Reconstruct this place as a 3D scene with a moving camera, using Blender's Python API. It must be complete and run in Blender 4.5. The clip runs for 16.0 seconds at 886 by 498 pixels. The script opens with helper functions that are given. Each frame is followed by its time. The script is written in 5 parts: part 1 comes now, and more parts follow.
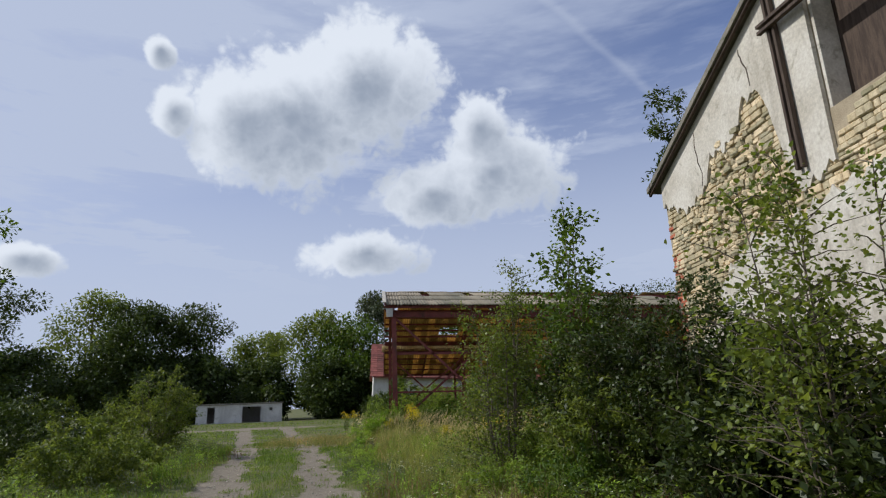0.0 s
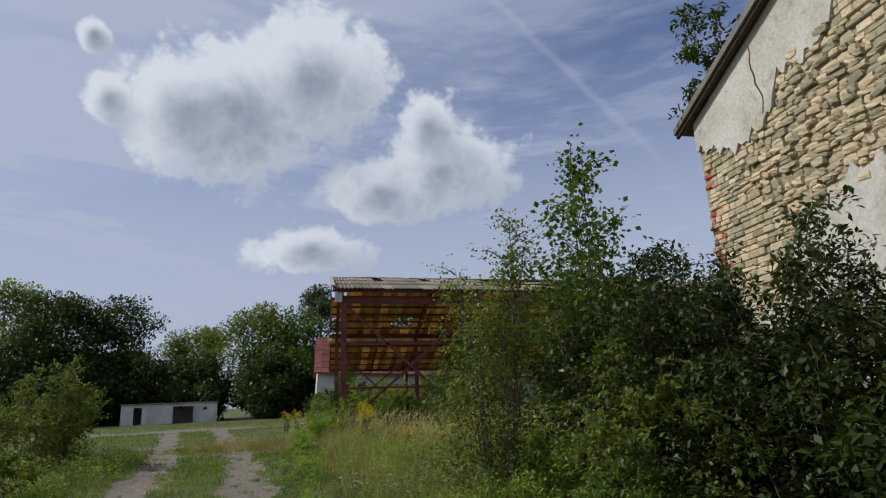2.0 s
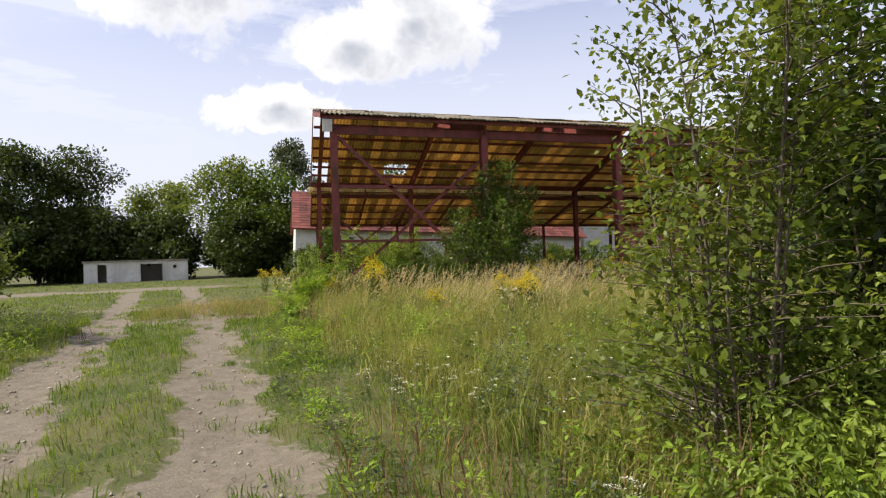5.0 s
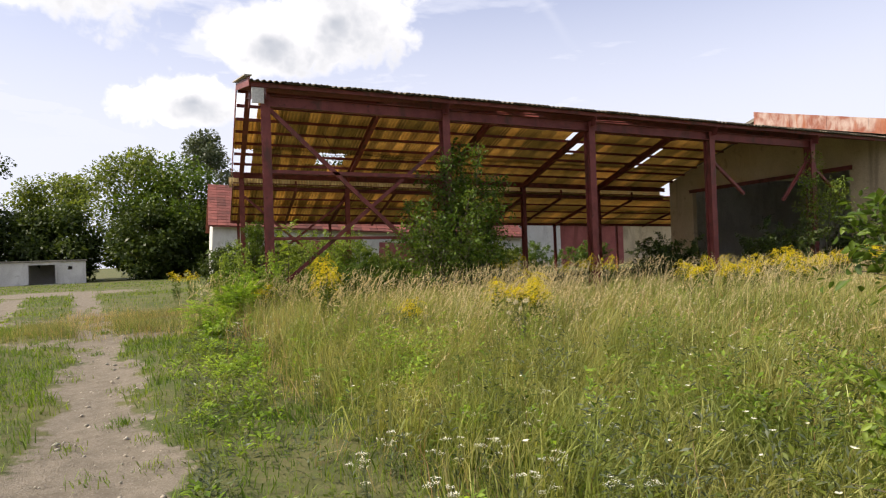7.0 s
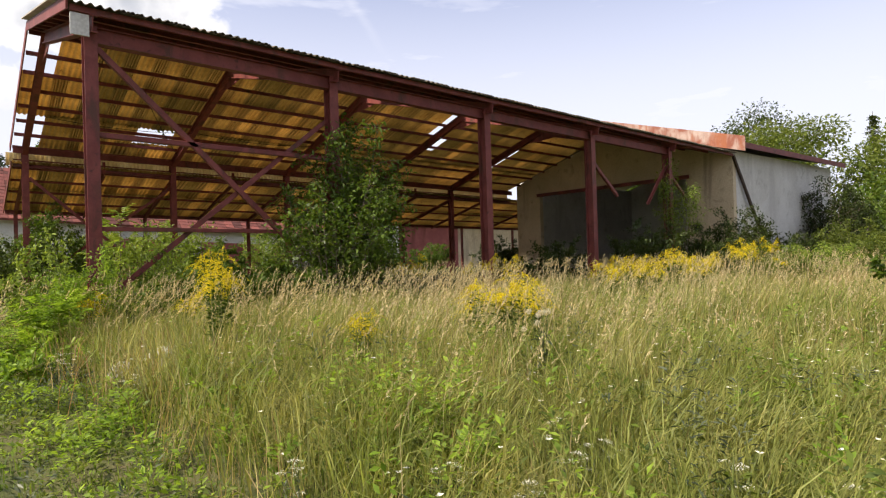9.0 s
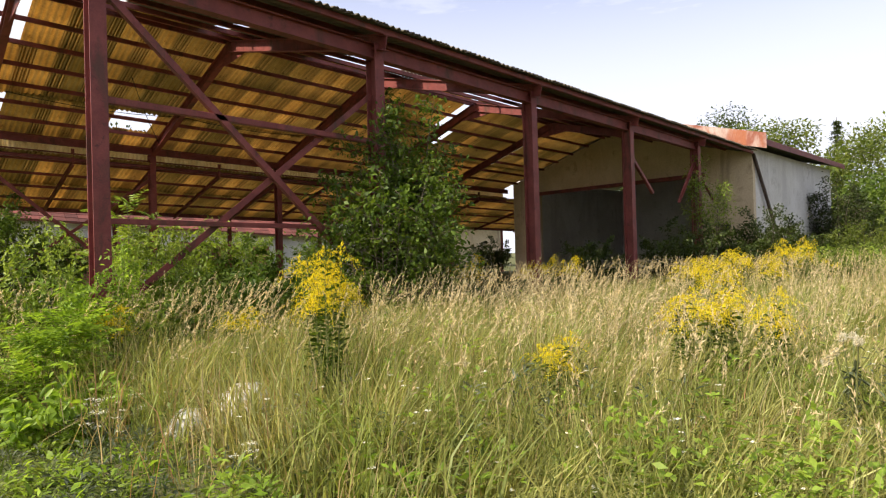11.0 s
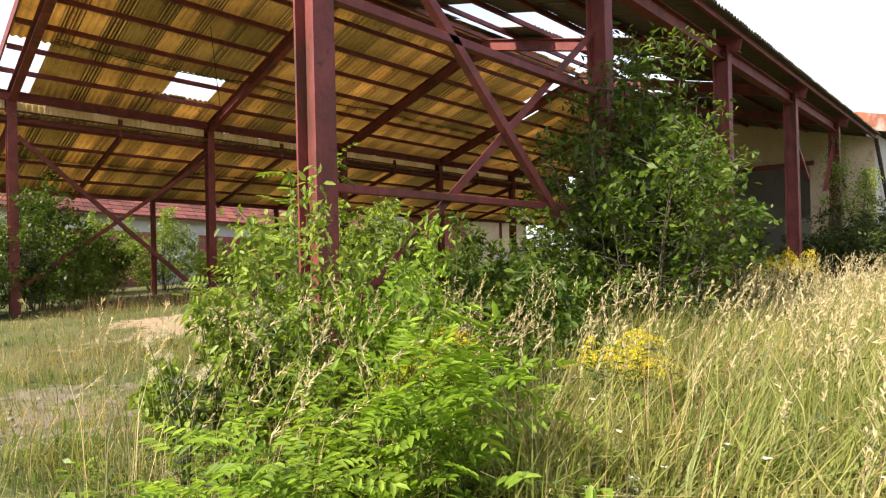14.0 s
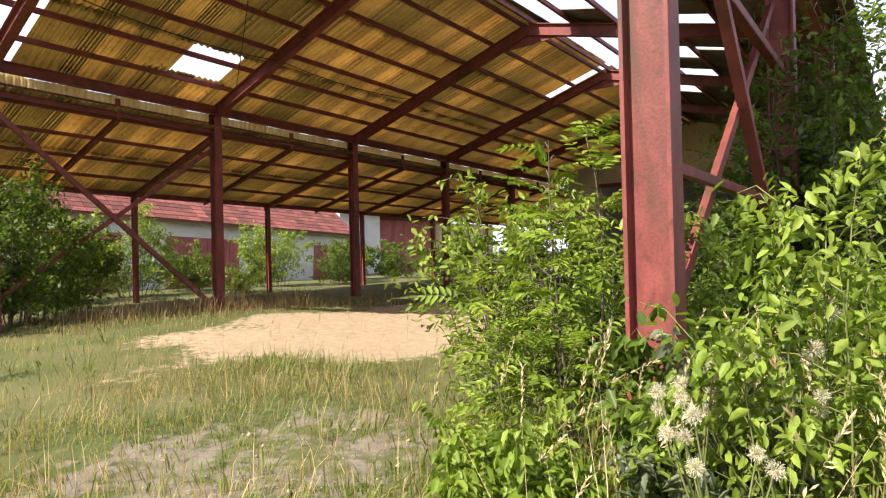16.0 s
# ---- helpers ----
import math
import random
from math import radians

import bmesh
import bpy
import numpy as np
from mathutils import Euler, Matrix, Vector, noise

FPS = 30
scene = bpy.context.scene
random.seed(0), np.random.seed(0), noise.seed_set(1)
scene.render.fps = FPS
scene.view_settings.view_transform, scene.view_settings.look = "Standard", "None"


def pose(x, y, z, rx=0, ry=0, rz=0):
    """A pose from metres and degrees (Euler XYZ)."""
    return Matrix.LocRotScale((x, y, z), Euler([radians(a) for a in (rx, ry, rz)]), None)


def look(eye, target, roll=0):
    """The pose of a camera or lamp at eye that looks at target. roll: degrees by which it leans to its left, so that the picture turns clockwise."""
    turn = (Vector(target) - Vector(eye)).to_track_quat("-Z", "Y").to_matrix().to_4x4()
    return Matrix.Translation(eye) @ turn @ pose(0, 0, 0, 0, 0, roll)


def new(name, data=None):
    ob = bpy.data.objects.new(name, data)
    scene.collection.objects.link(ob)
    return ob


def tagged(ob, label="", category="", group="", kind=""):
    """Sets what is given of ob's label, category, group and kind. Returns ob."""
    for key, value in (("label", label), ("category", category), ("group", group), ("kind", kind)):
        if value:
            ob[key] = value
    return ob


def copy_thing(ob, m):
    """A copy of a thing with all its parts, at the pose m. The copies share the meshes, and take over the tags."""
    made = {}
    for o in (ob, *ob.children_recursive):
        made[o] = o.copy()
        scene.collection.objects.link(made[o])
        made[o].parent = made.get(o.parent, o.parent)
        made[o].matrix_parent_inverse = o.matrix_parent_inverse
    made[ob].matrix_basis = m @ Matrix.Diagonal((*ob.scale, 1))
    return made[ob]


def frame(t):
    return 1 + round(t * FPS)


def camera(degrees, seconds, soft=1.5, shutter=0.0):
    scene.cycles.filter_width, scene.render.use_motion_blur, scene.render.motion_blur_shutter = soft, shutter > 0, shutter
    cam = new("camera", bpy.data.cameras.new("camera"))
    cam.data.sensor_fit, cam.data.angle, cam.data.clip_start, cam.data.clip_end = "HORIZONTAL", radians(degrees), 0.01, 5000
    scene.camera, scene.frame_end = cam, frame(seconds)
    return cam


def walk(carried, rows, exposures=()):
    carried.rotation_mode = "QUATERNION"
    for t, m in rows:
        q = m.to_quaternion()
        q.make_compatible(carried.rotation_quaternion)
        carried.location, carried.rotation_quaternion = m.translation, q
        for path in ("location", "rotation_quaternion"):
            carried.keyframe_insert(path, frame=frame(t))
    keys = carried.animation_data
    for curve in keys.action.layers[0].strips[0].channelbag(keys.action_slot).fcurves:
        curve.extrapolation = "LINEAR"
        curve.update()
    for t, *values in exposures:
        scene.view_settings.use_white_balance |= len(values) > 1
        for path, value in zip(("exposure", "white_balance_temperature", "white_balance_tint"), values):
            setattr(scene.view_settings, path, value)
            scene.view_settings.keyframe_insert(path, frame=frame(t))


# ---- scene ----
cam = camera(73.5, 16.0, soft=1.2)
METRES, EYE, TURN = 23.5, 1.62, -6.3
ROWS = [
    (0.0, 0.0, 0.0, 0.0, 0.55, 14.57, 2.07),
    (0.5, -0.0082, 0.0331, 0.0007, -0.37, 14.53, 2.06),
    (1.0, -0.011, 0.0608, -0.0004, -1.96, 14.41, 2.01),
    (1.5, -0.0155, 0.0973, -0.0015, -5.34, 14.39, 2.11),
    (2.0, -0.019, 0.123, -0.0005, -4.72, 14.17, 2.48),
    (2.5, -0.0263, 0.157, -0.0031, 2.66, 13.38, 1.5),
    (3.0, -0.0278, 0.1911, -0.0032, -3.21, 0.93, 2.01),
    (3.5, -0.0342, 0.227, -0.0053, -4.72, 0.80, 2.03),
    (4.0, -0.0394, 0.2569, -0.0053, -6.16, 0.93, 2.07),
    (4.5, -0.0498, 0.2907, -0.005, -6.72, 0.97, 1.99),
    (7.0, -0.0777, 0.4391, -0.0021, -15.02, 0.70, 2.02),
    (7.5, -0.086, 0.4705, -0.0026, -16.81, 0.70, 1.73),
    (8.0, -0.0924, 0.4995, -0.0036, -17.47, 0.67, 1.72),
    (8.5, -0.1028, 0.5321, -0.0041, -29.39, 0.49, 1.77),
    (11.0, -0.1367, 0.6735, -0.0025, -37.37, 0.56, 1.61),
    (11.5, -0.1434, 0.7038, -0.0021, -38.48, 0.54, 1.62),
    (12.0, -0.1504, 0.7321, -0.0019, -38.57, 0.48, 1.66),
    (12.5, -0.1579, 0.7632, -0.0033, -38.72, 0.52, 1.58),
    (13.0, -0.1649, 0.7949, -0.0049, -38.67, 0.45, 1.54),
    (13.5, -0.1717, 0.8266, -0.0034, -38.78, 0.34, 1.45),
    (14.0, -0.1817, 0.8546, -0.0023, -39.03, 0.31, 1.39),
    (14.5, -0.1922, 0.885, -0.0021, -41.12, 0.32, 1.38),
    (15.0, -0.2039, 0.9132, -0.0015, -41.56, 0.36, 1.59),
    (15.5, -0.2147, 0.9416, -0.0004, -43.36, 0.38, 1.49),
    (16.0, -0.2233, 0.9697, -0.0001, -45.27, 0.41, 1.37),
]
walk(cam, [(t, pose(0, 0, EYE, 0, 0, TURN) @ pose(METRES * x, METRES * y, METRES * z, 90 + pitch, roll, yaw)) for t, x, y, z, yaw, pitch, roll in ROWS],
     [(0.0, -0.46, 5900, 9), (0.8, -0.70, 5900, 9), (2.4, -0.70, 5900, 9), (3.0, -0.55, 6100, 10), (3.5, -0.10, 6600, 10), (4.0, 0.12, 6700, 11), (4.5, 0.22, 6700, 11), (7.0, 0.33, 6850, 12), (11.0, 0.59, 6900, 12), (14.0, 1.0, 6800, 11), (16.0, 1.1, 6700, 11)])

# ---- light: a September sun from the side, a blue sky with cumulus ----
SUN = Vector((-0.725, 0.11, 0.68)).normalized()


class Nodes:
    """Short hand for building node trees."""

    def __init__(self, tree):
        self.t = tree
        self.t.nodes.clear()

    def add(self, kind, **given):
        n = self.t.nodes.new(kind)
        for k, v in given.items():
            if k == "op":
                n.operation = v
            elif k == "blend":
                n.blend_type = v
            elif k == "data":
                n.data_type = v
        return n

    def put(self, sock, v):
        if isinstance(v, bpy.types.NodeSocket):
            self.t.links.new(v, sock)
        elif isinstance(v, (tuple, list)) and len(v) == 3 and sock.type == "RGBA":
            sock.default_value = (*v, 1)
        else:
            sock.default_value = v

    def math(self, op, a, b=0.0, c=0.0, clamp=False):
        n = self.add("ShaderNodeMath", op=op)
        n.use_clamp = clamp
        for i, v in enumerate((a, b, c)):
            self.put(n.inputs[i], v)
        return n.outputs[0]

    def vmath(self, op, a, b=(0, 0, 0)):
        n = self.add("ShaderNodeVectorMath", op=op)
        self.put(n.inputs[0], a)
        self.put(n.inputs[1], b)
        return n.outputs["Value"] if op in ("DOT_PRODUCT", "LENGTH") else n.outputs[0]

    def mix(self, f, a, b, blend="MIX"):
        n = self.add("ShaderNodeMix", data="RGBA", blend=blend)
        self.put(n.inputs[0], f)
        self.put(n.inputs[6], a)
        self.put(n.inputs[7], b)
        return n.outputs[2]

    def noise(self, vec, scale, detail=4.0, rough=0.55, dist=0.0):
        n = self.add("ShaderNodeTexNoise")
        self.put(n.inputs["Vector"], vec)
        for k, v in (("Scale", scale), ("Detail", detail), ("Roughness", rough), ("Distortion", dist)):
            n.inputs[k].default_value = v
        return n.outputs[0]

    def ramp(self, f, lo, hi, a=0.0, b=1.0):
        n = self.add("ShaderNodeMapRange")
        n.interpolation_type = "SMOOTHSTEP"
        for k, v in (("Value", f), ("From Min", lo), ("From Max", hi), ("To Min", a), ("To Max", b)):
            self.put(n.inputs[k], v)
        return n.outputs[0]

    def scale3(self, vec, s):
        return self.vmath("MULTIPLY", vec, s)


def make_world():
    world = bpy.data.worlds.new("sky")
    scene.world = world
    world.use_nodes = True
    k = Nodes(world.node_tree)
    sky = k.add("ShaderNodeTexSky")
    sky.sky_type, sky.sun_disc = "NISHITA", False
    sky.sun_elevation = math.asin(SUN.z)
    sky.sun_rotation = math.atan2(SUN.x, SUN.y)
    sky.air_density, sky.dust_density, sky.ozone_density = 1.0, 1.6, 1.2
    d = k.add("ShaderNodeTexCoord").outputs["Generated"]
    sep = k.add("ShaderNodeSeparateXYZ")
    k.put(sep.inputs[0], d)
    up = sep.outputs[2]
    # high thin cloud, drawn out sideways
    flat = k.vmath("DIVIDE", d, (1, 1, 1))
    wisps = k.noise(k.scale3(flat, (1.3, 1.3, 7.0)), 2.2, 5, 0.55, 0.3)
    fine = k.noise(k.scale3(flat, (2.0, 2.0, 9.0)), 5.0, 6, 0.6, 0.2)
    haze = k.ramp(k.math("ADD", k.math("MULTIPLY", wisps, 0.7), k.math("MULTIPLY", fine, 0.3)), 0.40, 0.64)
    low = k.ramp(up, 0.62, 0.02)
    veil = k.math("MULTIPLY", haze, k.math("ADD", k.math("MULTIPLY", low, 1.05), 0.34), clamp=True)
    near_sun = k.ramp(k.vmath("DOT_PRODUCT", d, tuple(SUN)), -0.12, 0.75)
    veil = k.math("ADD", veil, k.math("MULTIPLY", near_sun, 0.85), clamp=True)
    horizon = k.ramp(up, 0.64, 0.14)
    veil = k.math("MAXIMUM", veil, k.math("MULTIPLY", horizon, 1.0), clamp=True)
    blue = k.mix(1.0, sky.outputs[0], (1.18, 1.16, 1.46), "MULTIPLY")
    colour = k.mix(k.math("MULTIPLY", veil, 0.9), blue, (7.0, 7.4, 8.6))
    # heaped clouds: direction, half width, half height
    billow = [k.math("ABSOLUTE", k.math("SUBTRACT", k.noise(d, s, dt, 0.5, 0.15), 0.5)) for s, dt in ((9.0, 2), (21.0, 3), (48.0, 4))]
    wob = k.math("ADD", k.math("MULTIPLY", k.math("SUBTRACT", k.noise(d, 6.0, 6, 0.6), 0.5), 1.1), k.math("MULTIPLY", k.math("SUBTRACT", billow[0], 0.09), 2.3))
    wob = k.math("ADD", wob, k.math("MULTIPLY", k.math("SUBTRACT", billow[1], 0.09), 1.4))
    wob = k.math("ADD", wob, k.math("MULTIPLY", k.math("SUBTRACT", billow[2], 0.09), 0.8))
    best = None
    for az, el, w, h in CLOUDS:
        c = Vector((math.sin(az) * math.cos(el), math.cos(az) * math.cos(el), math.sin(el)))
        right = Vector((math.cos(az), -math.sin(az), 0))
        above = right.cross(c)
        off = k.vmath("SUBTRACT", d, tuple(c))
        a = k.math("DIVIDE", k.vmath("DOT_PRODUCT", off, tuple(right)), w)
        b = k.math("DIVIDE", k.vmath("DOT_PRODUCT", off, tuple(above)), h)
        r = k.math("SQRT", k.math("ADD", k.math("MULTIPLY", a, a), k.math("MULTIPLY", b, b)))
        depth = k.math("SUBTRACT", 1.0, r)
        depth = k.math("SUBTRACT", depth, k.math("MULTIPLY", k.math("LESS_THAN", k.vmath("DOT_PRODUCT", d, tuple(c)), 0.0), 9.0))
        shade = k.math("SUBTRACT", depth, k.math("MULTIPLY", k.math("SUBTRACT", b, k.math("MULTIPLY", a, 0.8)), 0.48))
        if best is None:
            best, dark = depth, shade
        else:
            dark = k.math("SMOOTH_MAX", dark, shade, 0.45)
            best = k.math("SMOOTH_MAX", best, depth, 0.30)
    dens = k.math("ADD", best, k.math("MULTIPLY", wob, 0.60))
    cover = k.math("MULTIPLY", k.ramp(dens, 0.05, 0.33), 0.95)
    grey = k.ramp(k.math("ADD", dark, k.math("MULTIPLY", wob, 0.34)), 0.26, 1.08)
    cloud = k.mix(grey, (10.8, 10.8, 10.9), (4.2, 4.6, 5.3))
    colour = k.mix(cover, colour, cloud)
    # an old vapour trail
    n = Vector(TRAIL_N)
    lineoff = k.math("ABSOLUTE", k.math("ADD", k.vmath("DOT_PRODUCT", d, tuple(n)), k.math("MULTIPLY", k.math("SUBTRACT", fine, 0.5), 0.02)))
    trail = k.math("MULTIPLY", k.ramp(lineoff, 0.011, 0.0), k.ramp(k.vmath("DOT_PRODUCT", d, tuple(Vector(TRAIL_C))), 0.955, 0.99))
    colour = k.mix(k.math("MULTIPLY", trail, 0.17), colour, (8.8, 9.0, 9.6))
    bg = k.add("ShaderNodeBackground")
    k.put(bg.inputs[0], colour)
    bg.inputs[1].default_value = 0.104
    out = k.add("ShaderNodeOutputWorld")
    k.put(out.inputs[0], bg.outputs[0])


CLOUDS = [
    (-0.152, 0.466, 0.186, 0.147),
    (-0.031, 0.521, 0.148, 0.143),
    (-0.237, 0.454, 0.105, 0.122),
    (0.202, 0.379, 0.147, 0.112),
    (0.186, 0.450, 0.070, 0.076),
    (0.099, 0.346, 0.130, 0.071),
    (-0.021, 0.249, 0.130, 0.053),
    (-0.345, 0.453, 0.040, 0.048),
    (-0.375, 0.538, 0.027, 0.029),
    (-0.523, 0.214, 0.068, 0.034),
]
TRAIL_N, TRAIL_C = (-0.5694, 0.6161, -0.5443), (0.3453, 0.7801, 0.5218)
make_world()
sun = new("sun", bpy.data.lights.new("sun", "SUN"))
sun.data.energy, sun.data.angle, sun.data.color = 5.0, radians(0.53), (1.0, 0.93, 0.82)
sun.matrix_world = look(SUN * 60, (0, 0, 0))


# ---- materials ----
def material(name, colours, scale=4.0, fine=40.0, rough=0.8, bump=0.15, metal=0.0, stretch=(1, 1, 1), translucent=0.0, per="", stain=None, spec=0.35, tint=(1.35, 1.3, 0.75)):
    """A surface of two or three mingled colours with grain and relief, in object space. per: 'island' or 'object' varies it from piece to piece."""
    m = bpy.data.materials.new(name)
    m.use_nodes = True
    k = Nodes(m.node_tree)
    p = k.add("ShaderNodeTexCoord").outputs["Object"]
    p = k.scale3(p, stretch)
    broad = k.noise(p, scale, 5, 0.6, 0.4)
    grain = k.noise(p, fine, 4, 0.6)
    c = k.mix(k.ramp(broad, 0.36, 0.64), colours[0], colours[1])
    if len(colours) > 2:
        c = k.mix(k.ramp(k.noise(p, scale * 2.7, 6, 0.65, 0.6), 0.56, 0.70), c, colours[2])
    if stain:
        c = k.mix(k.ramp(k.noise(k.scale3(p, (1, 1, 0.25)), scale * 0.8, 5, 0.6, 0.8), 0.52, 0.70), c, stain)
    c = k.mix(0.35, c, k.mix(k.ramp(grain, 0.3, 0.7), (0.35, 0.35, 0.35), (0.75, 0.75, 0.75)), "OVERLAY")
    if per:
        r = k.add("ShaderNodeNewGeometry").outputs["Random Per Island"] if per == "island" else k.add("ShaderNodeObjectInfo").outputs["Random"]
        c = k.mix(1.0, c, k.mix(r, (0.58, 0.62, 0.56), (1.42, 1.34, 1.22)), "MULTIPLY")
    b = k.add("ShaderNodeBsdfPrincipled")
    k.put(b.inputs["Base Color"], c)
    k.put(b.inputs["Roughness"], k.math("ADD", rough - 0.1, k.math("MULTIPLY", grain, 0.2)))
    b.inputs["Metallic"].default_value = metal
    b.inputs["Specular IOR Level"].default_value = spec
    if bump:
        h = k.add("ShaderNodeBump")
        h.inputs["Strength"].default_value = bump
        h.inputs["Distance"].default_value = 0.02
        k.put(h.inputs["Height"], k.math("ADD", broad, k.math("MULTIPLY", grain, 0.5)))
        k.put(b.inputs["Normal"], h.outputs[0])
    shader = b.outputs[0]
    if translucent:
        tr = k.add("ShaderNodeBsdfTranslucent")
        k.put(tr.inputs[0], k.mix(1.0, c, tint, "MULTIPLY"))
        mx = k.add("ShaderNodeMixShader")
        mx.inputs[0].default_value = translucent
        k.put(mx.inputs[1], shader)
        k.put(mx.inputs[2], tr.outputs[0])
        shader = mx.outputs[0]
    out = k.add("ShaderNodeOutputMaterial")
    k.put(out.inputs[0], shader)
    return m


def leaf_material(name, a, b, translucent=0.35, rough=0.45):
    return material(name, (a, b), 1.2, 30, rough, 0.0, translucent=translucent, per="island", spec=0.3)


RED = material("red_oxide_paint", ((0.15, 0.034, 0.028), (0.20, 0.050, 0.041), (0.085, 0.026, 0.019)), 3.2, 60, 0.6, 0.16, stain=(0.085, 0.034, 0.022))
ROOFSHEET = material("yellowed_roof_sheet", ((0.38, 0.285, 0.115), (0.30, 0.215, 0.08), (0.15, 0.095, 0.04)), 1.6, 30, 0.8, 0.1, translucent=0.58, per="object", tint=(1.15, 1.0, 0.8))
ROOFTOP = material("dirty_translucent_sheet", ((0.46, 0.41, 0.30), (0.36, 0.31, 0.22), (0.22, 0.18, 0.11)), 1.5, 40, 0.9, 0.2, translucent=0.6, per="object", tint=(1.1, 1.0, 0.85))
STRIP = material("pale_strip_sheet", ((0.55, 0.46, 0.30), (0.62, 0.54, 0.38)), 1.5, 30, 0.8, 0.1, translucent=0.8, tint=(1.1, 1.05, 0.9))
# the front slope's grey sheet from below, with the shade put into its colour
UNDERSHADE = material("shaded_sheet_underside", ((0.085, 0.068, 0.05), (0.12, 0.095, 0.07)), 1.5, 40, 0.9, 0.2)
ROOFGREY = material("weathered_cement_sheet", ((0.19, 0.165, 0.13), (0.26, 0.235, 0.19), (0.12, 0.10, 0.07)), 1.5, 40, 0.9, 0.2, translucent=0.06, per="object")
PLASTER = material("weathered_plaster", ((0.46, 0.42, 0.35), (0.57, 0.53, 0.46), (0.35, 0.32, 0.26)), 1.3, 25, 0.9, 0.35, stain=(0.36, 0.32, 0.26))
CREAM = material("cream_render", ((0.50, 0.40, 0.26), (0.58, 0.47, 0.32), (0.40, 0.31, 0.20)), 0.7, 25, 0.9, 0.15, stain=(0.33, 0.26, 0.18))
WHITEWALL = material("white_rendered_wall", ((0.52, 0.50, 0.46), (0.60, 0.58, 0.54), (0.42, 0.40, 0.36)), 0.7, 25, 0.9, 0.12, stain=(0.45, 0.43, 0.40))
STONE = material("limestone", ((0.43, 0.36, 0.24), (0.51, 0.44, 0.32), (0.32, 0.25, 0.165)), 3.0, 35, 0.9, 0.5, per="object")
STONEJOIN = material("limestone_joined", ((0.43, 0.36, 0.24), (0.51, 0.44, 0.32), (0.32, 0.25, 0.165)), 3.0, 35, 0.9, 0.5, per="island")
MORTAR = material("earth_mortar", ((0.30, 0.245, 0.165), (0.37, 0.305, 0.21)), 5.0, 60, 0.95, 0.5)
BRICK = material("red_brick", ((0.36, 0.10, 0.06), (0.42, 0.14, 0.085), (0.25, 0.08, 0.05)), 6.0, 60, 0.9, 0.3, per="object")
DARKWOOD = material("dark_wood", ((0.045, 0.03, 0.022), (0.08, 0.055, 0.04)), 3.0, 40, 0.85, 0.3, stretch=(6, 6, 1))
SLATE = material("roof_felt", ((0.16, 0.145, 0.12), (0.22, 0.20, 0.16), (0.10, 0.11, 0.06)), 2.0, 40, 0.9, 0.3)
TILE = material("red_roof_tile", ((0.155, 0.050, 0.043), (0.20, 0.066, 0.055), (0.12, 0.045, 0.04)), 2.0, 40, 0.8, 0.2, per="object")
TILEJOIN = material("red_roof_tile_joined", ((0.155, 0.050, 0.043), (0.20, 0.066, 0.055), (0.12, 0.045, 0.04)), 2.0, 40, 0.8, 0.2, per="island")
PINK = material("faded_red_door_paint", ((0.26, 0.075, 0.07), (0.32, 0.10, 0.09)), 1.2, 30, 0.8, 0.1, stain=(0.2, 0.06, 0.05))
RUSTY = material("white_sheet_with_rust", ((0.23, 0.075, 0.045), (0.42, 0.32, 0.27)), 1.2, 30, 0.7, 0.1, stretch=(2, 2, 1.0), stain=(0.30, 0.10, 0.045))
BLACK = material("dark_interior", ((0.02, 0.018, 0.015), (0.03, 0.027, 0.022)), 2.0, 30, 0.95, 0.1)
CONCRETE = material("grey_concrete", ((0.36, 0.33, 0.28), (0.43, 0.40, 0.34), (0.27, 0.25, 0.20)), 1.5, 40, 0.9, 0.3)
PEBBLE = material("pebbles", ((0.30, 0.27, 0.23), (0.42, 0.39, 0.34)), 3.0, 40, 0.9, 0.0, per="island")
BARK = material("bark", ((0.10, 0.08, 0.055), (0.16, 0.13, 0.10)), 4.0, 40, 0.95, 0.6, stretch=(4, 4, 1))
STEM = material("green_stem", ((0.12, 0.15, 0.04), (0.17, 0.17, 0.06)), 6.0, 60, 0.7, 0.1)
LEAF_DARK = leaf_material("dark_leaf", (0.034, 0.055, 0.010), (0.066, 0.096, 0.018), 0.3)
LEAF_DEEP = leaf_material("deep_green_leaf", (0.022, 0.038, 0.007), (0.048, 0.068, 0.012), 0.24)
LEAF_MID = leaf_material("green_leaf", (0.062, 0.112, 0.014), (0.110, 0.165, 0.026), 0.4)
LEAF_LIGHT = leaf_material("light_leaf", (0.15, 0.23, 0.03), (0.24, 0.31, 0.06), 0.42)
LEAF_FRESH = leaf_material("fresh_green_leaf", (0.17, 0.28, 0.03), (0.27, 0.38, 0.06), 0.5)
LEAF_OLIVE = leaf_material("olive_leaf", (0.105, 0.15, 0.025), (0.155, 0.19, 0.04), 0.46)
LEAF_GREY = leaf_material("grey_green_leaf", (0.08, 0.105, 0.06), (0.11, 0.13, 0.08), 0.25)
PALE = leaf_material("pale_broad_grass", (0.24, 0.30, 0.09), (0.38, 0.40, 0.17), 0.4, 0.5)
TAN = leaf_material("dry_grass_blades", (0.30, 0.23, 0.11), (0.44, 0.35, 0.19), 0.35, 0.7)
RUSSET = leaf_material("russet_grass", (0.30, 0.17, 0.10), (0.40, 0.25, 0.14), 0.35, 0.8)
GRASS = leaf_material("meadow_grass", (0.20, 0.24, 0.06), (0.33, 0.32, 0.12), 0.4, 0.6)
LAWN = leaf_material("short_grass", (0.10, 0.175, 0.022), (0.18, 0.24, 0.045), 0.4, 0.6)
